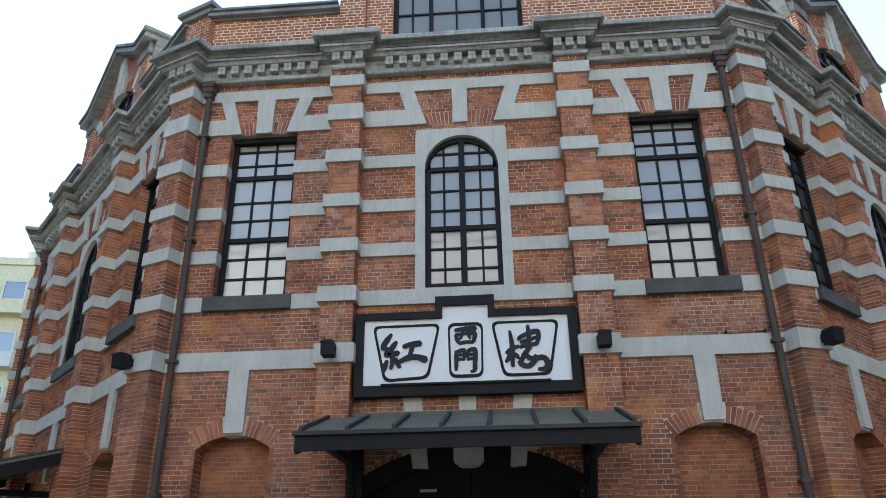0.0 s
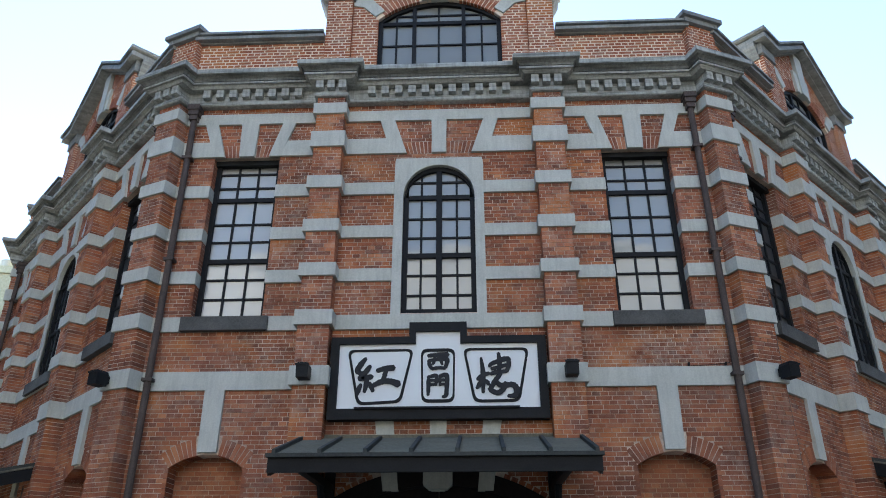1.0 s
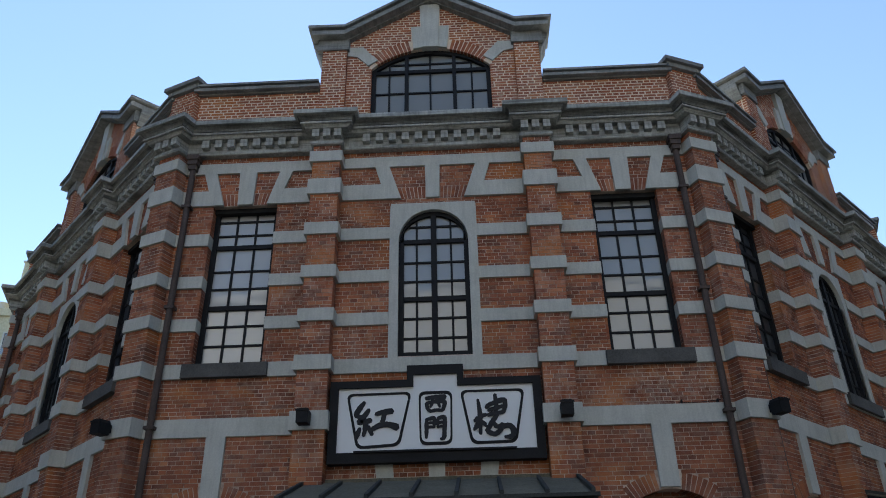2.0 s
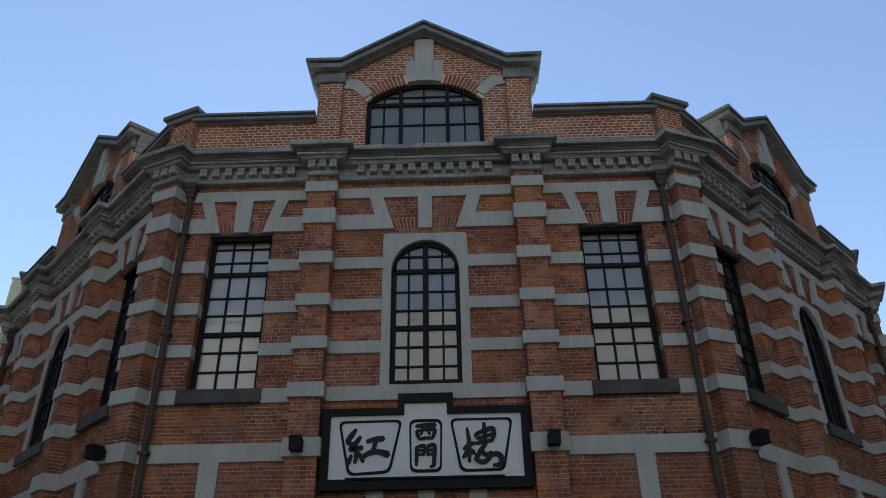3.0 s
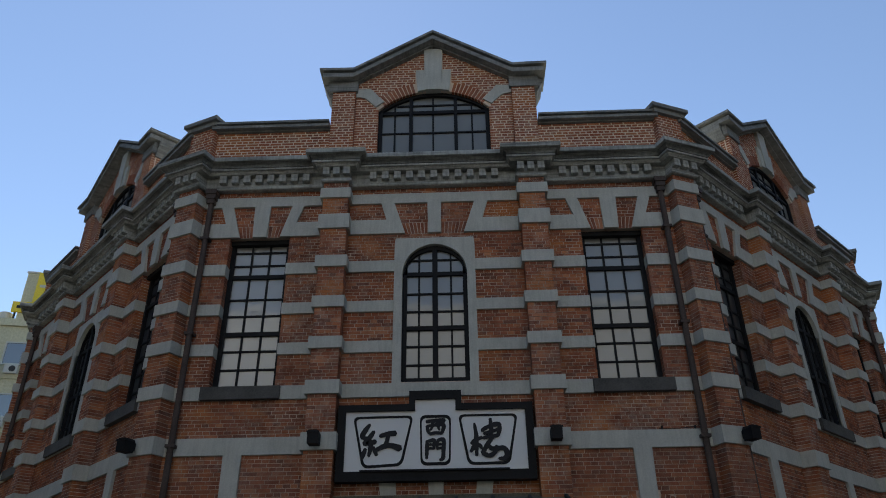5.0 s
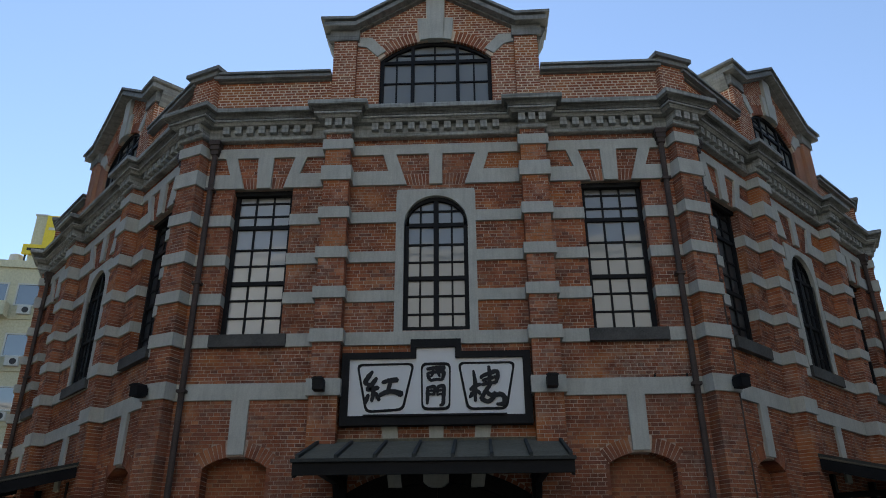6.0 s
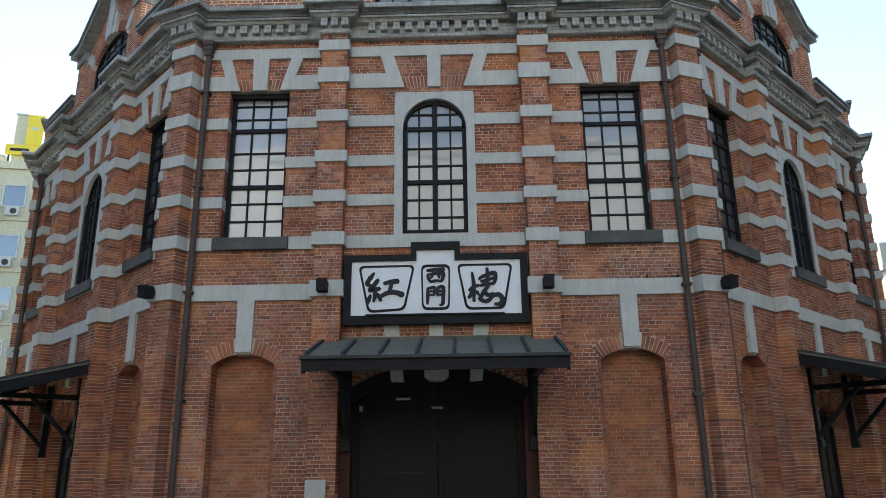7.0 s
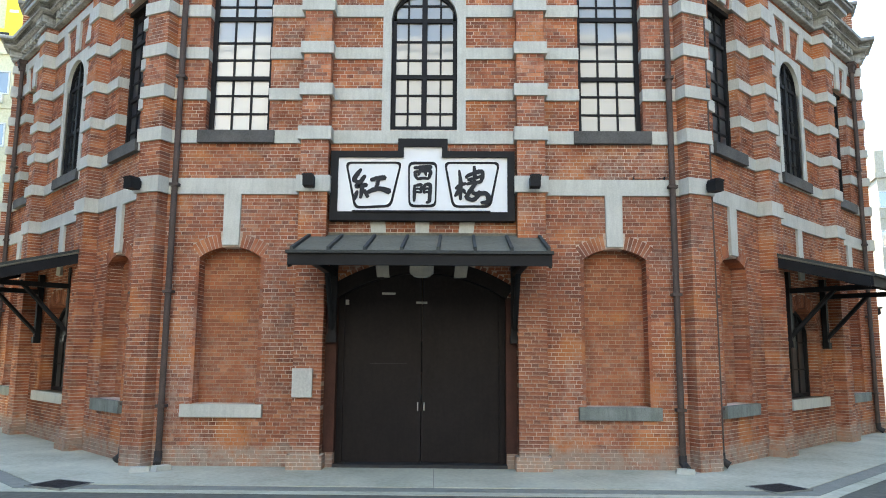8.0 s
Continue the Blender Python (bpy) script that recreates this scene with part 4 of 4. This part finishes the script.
# ---- canopies ----
def make_canopy(f, label, post, reach):
    c = thing("canopy", face_pose(f) @ Matrix.Translation((0.04, 0, 0)), label, "canopy", "canopies over the ground floor openings")
    E, W, VE, ZE, ZW = 1.82, 1.86, -1.80, 3.15, 3.67
    low = ZE - 0.19
    def slope(u0, u1, w0, w1, y0, y1, z0, z1, thick):
        """A sloping board from the eaves (u0..u1 at y0, z0) to the wall (w0..w1 at y1, z1)."""
        b = Builder()
        b.v = [(u0, y0, z0), (u1, y0, z0), (w1, y1, z1), (w0, y1, z1)]
        b.v += [(x, y, z - thick) for x, y, z in b.v]
        b.f = [(0, 1, 2, 3), (7, 6, 5, 4), (4, 5, 1, 0), (5, 6, 2, 1), (6, 7, 3, 2), (7, 4, 0, 3)]
        return b
    part("roof", slope(-E, E, -W, W, VE, -0.02, ZE, ZW, 0.03), ROOFING, c, "dark sheet metal roof")
    part("lining", slope(-E + 0.05, E - 0.05, -W + 0.05, W - 0.05, VE + 0.05, -0.01, ZE - 0.05, ZW - 0.035, 0.03), BLACK, c)
    part("fascia", Builder().box(-E, E, VE, VE + 0.04, low, ZE - 0.032), BLACK, c)
    for s in (-1, 1):
        e, w = sorted((s * (E - 0.04), s * E)), sorted((s * (W - 0.04), s * W))
        part("barge_board", slope(e[0], e[1], w[0], w[1], VE + 0.042, -0.27, ZE - 0.032, ZW - 0.11, 0.185), BLACK, c)
    for k in range(8):
        t = -1 + 2 * k / 7
        b = Builder()
        x0, x1 = t * (E - 0.03), t * (W - 0.02)
        for x, y, z in ((x0 + 0.06 * (x1 - x0), VE + 0.11, ZE + 0.032), (x0 + 0.86 * (x1 - x0), VE + 1.55, ZE + 0.448)):
            b.v += [(x - 0.022, y, z - 0.01), (x + 0.022, y, z - 0.01), (x + 0.022, y, z + 0.05), (x - 0.022, y, z + 0.05)]
        b.f = [(0, 1, 2, 3), (4, 7, 6, 5), (0, 4, 5, 1), (1, 5, 6, 2), (2, 6, 7, 3), (3, 7, 4, 0)]
        part("batten", b, SEAM, c, "dark batten over a roof seam")
    part("gutter_lip", Builder().box(-E - 0.02, E + 0.02, VE - 0.045, VE + 0.02, ZE - 0.03, ZE + 0.012), SEAM, c)
    part("flashing", Builder().box(-W, W, -0.06, 0.0, ZW - 0.03, ZW + 0.03), ROOFING, c)
    for s in (-1, 1):
        u = s * post
        b = Builder().box(u - 0.06, u + 0.06, -0.13, -0.025, 1.98, low + 0.42)
        part("bracket_post", b, BLACK, c)
        part("bracket_strut", tube([(u, -0.08, 2.12), (u, reach, low + 0.1)], 0.045, 6), BLACK, c)
        part("bracket_arm", Builder().box(u - 0.045, u + 0.045, VE + 0.05, -0.11, low + 0.005, low + 0.1), BLACK, c)
        part("bracket_foot", Builder().box(u - 0.075, u + 0.075, -0.16, -0.022, 1.93, 2.06), BLACK, c)
    return c


make_canopy(0, "dark metal canopy with standing seams over the double door", 1.45, -0.75)
side_canopy = make_canopy(1, "dark metal canopy on diagonal brackets over an arched window", 0.98, -0.98)
for f in (-1, 2, -2):
    copy_thing(side_canopy, face_pose(f))

# ---- drainpipes ----
def make_pipe(m, turn):
    c = thing("drainpipe", m, "brown cast iron drainpipe with a hopper head beside the corner pier", "drainpipe", "drainpipes")
    part("pipe", tube([(0, -0.09, 0.22), (0, -0.09, 8.90)], 0.05, 12), PIPE, c)
    part("shoe", tube([(0, -0.09, 0.24), (0, -0.10, 0.12), (0.03 * turn, -0.20, 0.05)], 0.06, 10), IRON, c)
    part("hopper", Builder().box(-0.10, 0.10, -0.20, 0.0, 9.02, 9.11).box(-0.085, 0.085, -0.18, 0.0, 8.93, 9.02).box(-0.065, 0.065, -0.16, 0.0, 8.84, 8.93), PIPE, c)
    for z in (0.9, 2.7, 4.45, 6.3, 8.1):
        part("clip", Builder().box(-0.075, 0.075, -0.15, 0.0, z, z + 0.045), PIPE, c)
    return c


first_pipe = make_pipe(face_pose(0) @ Matrix.Translation((-4.06, -0.01, 0)), 1)
for f in (0, 1, -1):
    for u in (-4.06, 4.06):
        if (f, u) != (0, -4.06):
            near = f and (u < 0) == (f > 0)
            copy_thing(first_pipe, face_pose(f) @ Matrix.Translation((u * 0.985 if near else u, 0.04 if near else -0.01, 0)))

# ---- lamps on the piers ----
def make_lamp(m):
    c = thing("wall_lamp", m, "small black box floodlight fixed to a stone band", "wall lamp", "floodlights on the stone bands")
    part("housing", Builder().prism([(-0.08, -0.10), (0.08, -0.10), (0.085, 0.06), (0.065, 0.10), (-0.065, 0.10), (-0.085, 0.06)], -0.25, -0.06), BLACK, c)
    part("mount", Builder().box(-0.04, 0.04, -0.06, 0.01, -0.05, 0.06), BLACK, c)
    part("rim", Builder().box(-0.095, 0.095, -0.262, -0.25, 0.06, 0.085), BLACK, c)
    return c


lamp = make_lamp(face_pose(0) @ Matrix.Translation((-1.79, PV - 0.045, 4.47)))
for f in (0, 1, -1):
    if f == 0:
        copy_thing(lamp, face_pose(f) @ Matrix.Translation((1.79, PV - 0.045, 4.47)))
for f in (0, -1):
    copy_thing(lamp, corner_pose(f) @ Matrix.Translation((0.13 if f == 0 else -0.13, PIER_V - 0.045, 4.46)))

cable = thing("cable", pose(0, 0, 0), "thin dark cable strung along the stone band", "cable")
part("wire", tube([(3.4, -0.05, 4.612), (3.6, -0.055, 4.606), (3.8, -0.06, 4.612), (4.0, -0.06, 4.64)], 0.0045, 6), BLACK, cable)
for u in (3.45, 3.95):
    part("clip", Builder().box(u - 0.007, u + 0.007, -0.07, -0.001, 4.602, 4.65), BLACK, cable)
box = thing("meter_box", face_pose(0) @ Matrix.Translation((-1.815, PV, 1.09)), "pale grey steel box fixed to the brick pilaster beside the door", "meter box")
part("case", Builder().box(-0.15, 0.15, -0.06, 0.0, 0, 0.43), GREYBOX, box)
part("lid", Builder().box(-0.155, 0.155, -0.075, -0.06, -0.005, 0.435), GREYBOX, box)

# ---- ground ----
def ring(r):
    k = r / math.cos(radians(22.5))
    return [(k * math.cos(radians(45 * i + 22.5)), A + k * math.sin(radians(45 * i + 22.5))) for i in range(8)]


# ground beyond the road is unseen; its dark colour cuts light bounced onto undersides
g = Builder()
g.v = [(-400, -400, -0.03), (400, -400, -0.03), (400, 400, -0.03), (-400, 400, -0.03)]
g.f = [(0, 1, 2, 3)]
put("ground", g.mesh("ground", DARKGROUND), label="unseen ground of the square, kept dark to cut bounced light", category="ground", kind="structure")
apron = put("pavement", Builder().plan(ring(A + 1.64), -0.2, -0.010).mesh("pavement", DRAINGREY), label="pale concrete apron round the hall", category="pavement", kind="structure")
for f in FACES:
    cuts = (-1.0, -0.42, 0.05, 0.5, 1.0)
    for k in range(4):
        near, far = HALF * (A - 0.1) / A, HALF * (A + 1.64) / A
        b = Builder().plan([(cuts[k] * far + 0.004, -1.637), (cuts[k + 1] * far - 0.004, -1.637), (cuts[k + 1] * near - 0.004, 0.1), (cuts[k] * near + 0.004, 0.1)], -0.01, 0.0)
        part("slab", b, PAVING, apron, "", face_pose(f))
put("road", Builder().plan(ring(A + 4.6), -0.2, -0.024).mesh("road", ASPHALT), label="worn grey road surface round the hall", category="road", kind="structure")
put("drain_channel", Builder().plan(ring(A + 1.90), -0.2, -0.012).mesh("drain_channel", DRAINGREY), label="dark drain channel along the apron", category="drain", kind="structure")
put("kerb_strip", Builder().plan(ring(A + 2.10), -0.2, -0.018).mesh("kerb_strip", PAVING), label="pale concrete strip outside the drain", category="pavement", kind="structure")

def make_grate(m):
    c = thing("drain_grate", m, "dark iron drain grate set in the paving", "drain grate", "drain grates at the corners")
    rim = Builder().box(-0.33, 0.33, -0.27, -0.245, -0.06, 0.006).box(-0.33, 0.33, 0.245, 0.27, -0.06, 0.006)
    part("frame", rim.box(-0.33, -0.305, -0.245, 0.245, -0.06, 0.006).box(0.305, 0.33, -0.245, 0.245, -0.06, 0.006), DRAINGREY, c, "grey concrete rim")
    part("plate", Builder().box(-0.305, 0.305, -0.245, 0.245, -0.05, 0.002), IRON, c)
    for k in range(14):
        part("bar", Builder().box(-0.286 + 0.044 * k - 0.010, -0.286 + 0.044 * k + 0.010, -0.23, 0.23, 0.002, 0.008), IRON, c)
    return c


grate = make_grate(pose(-4.74, -1.68, 0.0, 0, 0, -22))
copy_thing(grate, pose(4.92, -1.44, 0.0, 0, 0, 24))
for x, y, turn in ((-4.13, -0.62, 24), (-3.86, -0.46, 58), (4.02, -0.34, -14)):
    k = put("foot_stone", Builder().prism([(-0.14, 0), (0.14, 0), (0.13, 0.07), (-0.12, 0.08)], -0.06, 0.06).mesh("foot_stone", STONE), None, pose(x, y, 0, 0, 0, turn), "small pale stone block at the foot of a drainpipe", category="stone block", group="stones at the pipe feet")

# ---- far buildings, and unseen blocks that shape the light ----
def far_house(m, w, d, floors, storey, wall, label, cols):
    c = thing("apartment_building", m, label, "building")
    h = floors * storey
    part("wall", Builder().box(-w / 2, w / 2, 0, d, -0.2, h), wall, c)
    part("roof", Builder().box(-w / 2 - 0.2, w / 2 + 0.2, -0.2, d + 0.2, h, h + 0.5), wall, c)
    for i in range(floors):
        for k in range(cols):
            u = -w / 2 + w * (k + 0.5) / cols
            z = i * storey + 0.9
            win = put("window", None, c, Matrix.Translation((u, 0, z)))
            part("window_frame", Builder().box(-0.75, 0.75, -0.08, 0.0, -0.1, 0.0).box(-0.75, 0.75, -0.08, 0, 1.4, 1.5).box(-0.75, -0.65, -0.08, 0, 0, 1.4).box(0.65, 0.75, -0.08, 0, 0, 1.4), GREYBOX, win)
            part("pane", Builder().box(-0.65, 0.65, -0.03, -0.004, 0.0, 1.4), GLASS, win)
        if cols:
            part("floor_band", Builder().box(-w / 2, w / 2, -0.12, -0.002, i * storey - 0.15, i * storey + 0.15), wall, c)
    return c


cream = far_house(pose(-31.2, 33, 0, 0, 0, 12), 14, 12, 6, 3.5, CREAM, "cream tiled apartment block with rows of windows", 7)
for i in range(1, 6):
    for u in (-0.6, 1.75, 3.6):
        unit = put("air_conditioner", None, cream, Matrix.Translation((u + 0.35, 0, 3.5 * i + 0.15)))
        part("case", Builder().box(-0.4, 0.4, -0.42, -0.12, 0.0, 0.55), GREYBOX, unit)
        part("grille", tube([(0.1, -0.425, 0.28), (0.1, -0.435, 0.28)], 0.21, 14), IRON, unit)
    part("balcony", Builder().box(-3.2, 1.1, -0.9, -0.125, 3.5 * i - 0.1, 3.5 * i + 0.85), CREAM if i % 2 else GREYBOX, cream)
part("roof_tower", Builder().box(1.25, 2.05, 0.3, 2.6, 21.5, 25.15), CREAM, cream)
part("roof_tower_cap", Builder().box(1.18, 2.06, 0.22, 2.68, 25.15, 25.27), GREYBOX, cream)
tank = put("water_tank", None, cream, pose(0.35, 0.9, 21.5))
part("tank_body", tube([(0, 0, 0.12), (0, 0, 0.72)], 0.45, 20), GREYBOX, tank)
part("tank_lid", tube([(0, 0, 0.72), (0, 0, 0.80)], 0.30, 20), GREYBOX, tank)
part("tank_stand", Builder().box(-0.4, 0.4, -0.4, 0.4, 0.0, 0.12), IRON, tank)
rooftop = thing("rooftop_sign", pose(-31.2, 33, 21.5, 0, 0, 12) @ Matrix.Translation((0, 0.15, 0)), "yellow advertising sign beside a tower on the apartment roof", "sign")
part("lower_board", Builder().box(0.9, 3.1, -0.1, 0.1, 0.62, 1.35), YELLOW, rooftop)
part("upper_board", Builder().box(2.08, 3.1, -0.1, 0.1, 1.36, 3.62), YELLOW, rooftop)
for u in (1.1, 2.2, 2.95):
    part("post", Builder().box(u - 0.06, u + 0.06, 0.1, 0.15, 0.0, 3.4 if u > 1.5 else 1.25), IRON, rooftop)
part("lettering_bar", Builder().box(2.3, 2.85, -0.115, -0.1, 2.5, 2.7), GREYBOX, rooftop)
part("lettering_bar", Builder().box(1.2, 2.4, -0.115, -0.1, 0.88, 1.08), INK, rooftop)
right = far_house(pose(45.1, 52.2, 0, 0, 0, -15), 12, 12, 5, 3.6, PALEWALL, "pale distant apartment block with a stair tower", 8)
part("stair_tower", Builder().box(-6.0, -5.2, 0.3, 4, 18.5, 20.7), PALEWALL, right)
# unseen blocks: pale tops bounce light and show in panes, dark bases absorb it
for x, turn, wide, wall in ((-20, 180, 47, LIGHTGREY), (26, 186, 42, GREYWALL)):
    block = far_house(pose(x, -42 if x < 0 else -40, 0, 0, 0, turn), wide, 12, 8, 3.2, wall, "unseen pale block across the square that bounces light onto the hall", 0)
    part("low_light_blocker", Builder().box(-wide / 2, wide / 2, -1.6, -0.01, -0.1, 9.0), BLOCKERGREY, block, "dark base added to keep low light from under the canopies")

# added out of view on both sides to darken the slanting faces
for sx in (-1, 1):
    far_house(pose(sx * 21, -12, 0, 0, 0, -90 * sx), 44, 10, 5, 3.3, BLOCKERGREY, "unseen dark grey block that keeps light off the side faces", 0)


def make_palm(m):
    c = thing("palm_tree", m, "tall palm tree with a feathery green crown", "tree")
    b = tube([(0, 0, -0.1), (0.05, 0, 4), (0.12, 0.05, 8), (0.3, 0.05, 12.6)], 0.2, 12)
    part("trunk", b, BARK, c)
    crown = Builder()
    for k in range(22):
        az, lift = 2.4 * k, random.uniform(0.1, 1.1)
        d = Vector((math.cos(az), math.sin(az), 0))
        side = Vector((-d.y, d.x, 0))
        last = None
        for i in range(15):
            t = i / 14
            q = Vector((0.3, 0.05, 12.5)) + d * (2.9 * t) + Vector((0, 0, 2.4 * lift * t - 2.6 * t * t))
            for s in (-1, 1):
                reach = 0.75 * (0.35 + math.sin(math.pi * min(1, t * 0.9 + 0.1)))
                tip = q + side * s * reach + d * 0.25 + Vector((0, 0, -0.35 * reach))
                n = len(crown.v)
                crown.v += [tuple(q - d * 0.05), tuple(q + d * 0.05), tuple(tip)]
                crown.f.append((n, n + 1, n + 2))
            if last is not None:
                n = len(crown.v)
                crown.v += [tuple(last - side * 0.03), tuple(last + side * 0.03), tuple(q + side * 0.02), tuple(q - side * 0.02)]
                crown.f.append((n, n + 1, n + 2, n + 3))
            last = q
    put("crown", crown.mesh("crown", LEAF), c, kind="stuff")
    return c


palm = make_palm(pose(-10.5, -26, -0.03))
copy_thing(palm, pose(-14.5, -29, -0.03, 0, 0, 70))

# ---- loose-laid pilaster bricks beside the door ----
random.seed(7)
singles = []
pilaster_bricks(True, singles)
kept = {}
plinth_core = Builder().box(P0 - 0.045, P1 + 0.045, PV - 0.045, 0.0, -0.1, 0.216).mesh("plinth", MORTAR)
plinth = lay(Builder(), P0 - 0.05, P1 + 0.05, 0.0, 0.22, PV - 0.05, 0.0, (), 1).mesh("brickwork", BRICK)
for pil in pilasters[0]:
    put("plinth", plinth_core, pil)
    put("brickwork", plinth, pil, kind="stuff")
    for a, d, za, zb, v0, v1 in singles:
        key = (round((d - a) / 0.02), round((zb - za) / 0.002))
        if key not in kept:
            w2, h2 = (d - a) / 2, (zb - za) / 2
            kept[key] = Builder().box(-w2, w2, 0, -PV, -h2, h2, False).mesh("brick", BRICK)
        put("brick", kept[key], pil, Matrix.Translation(((a + d) / 2, v0, (za + zb) / 2)))
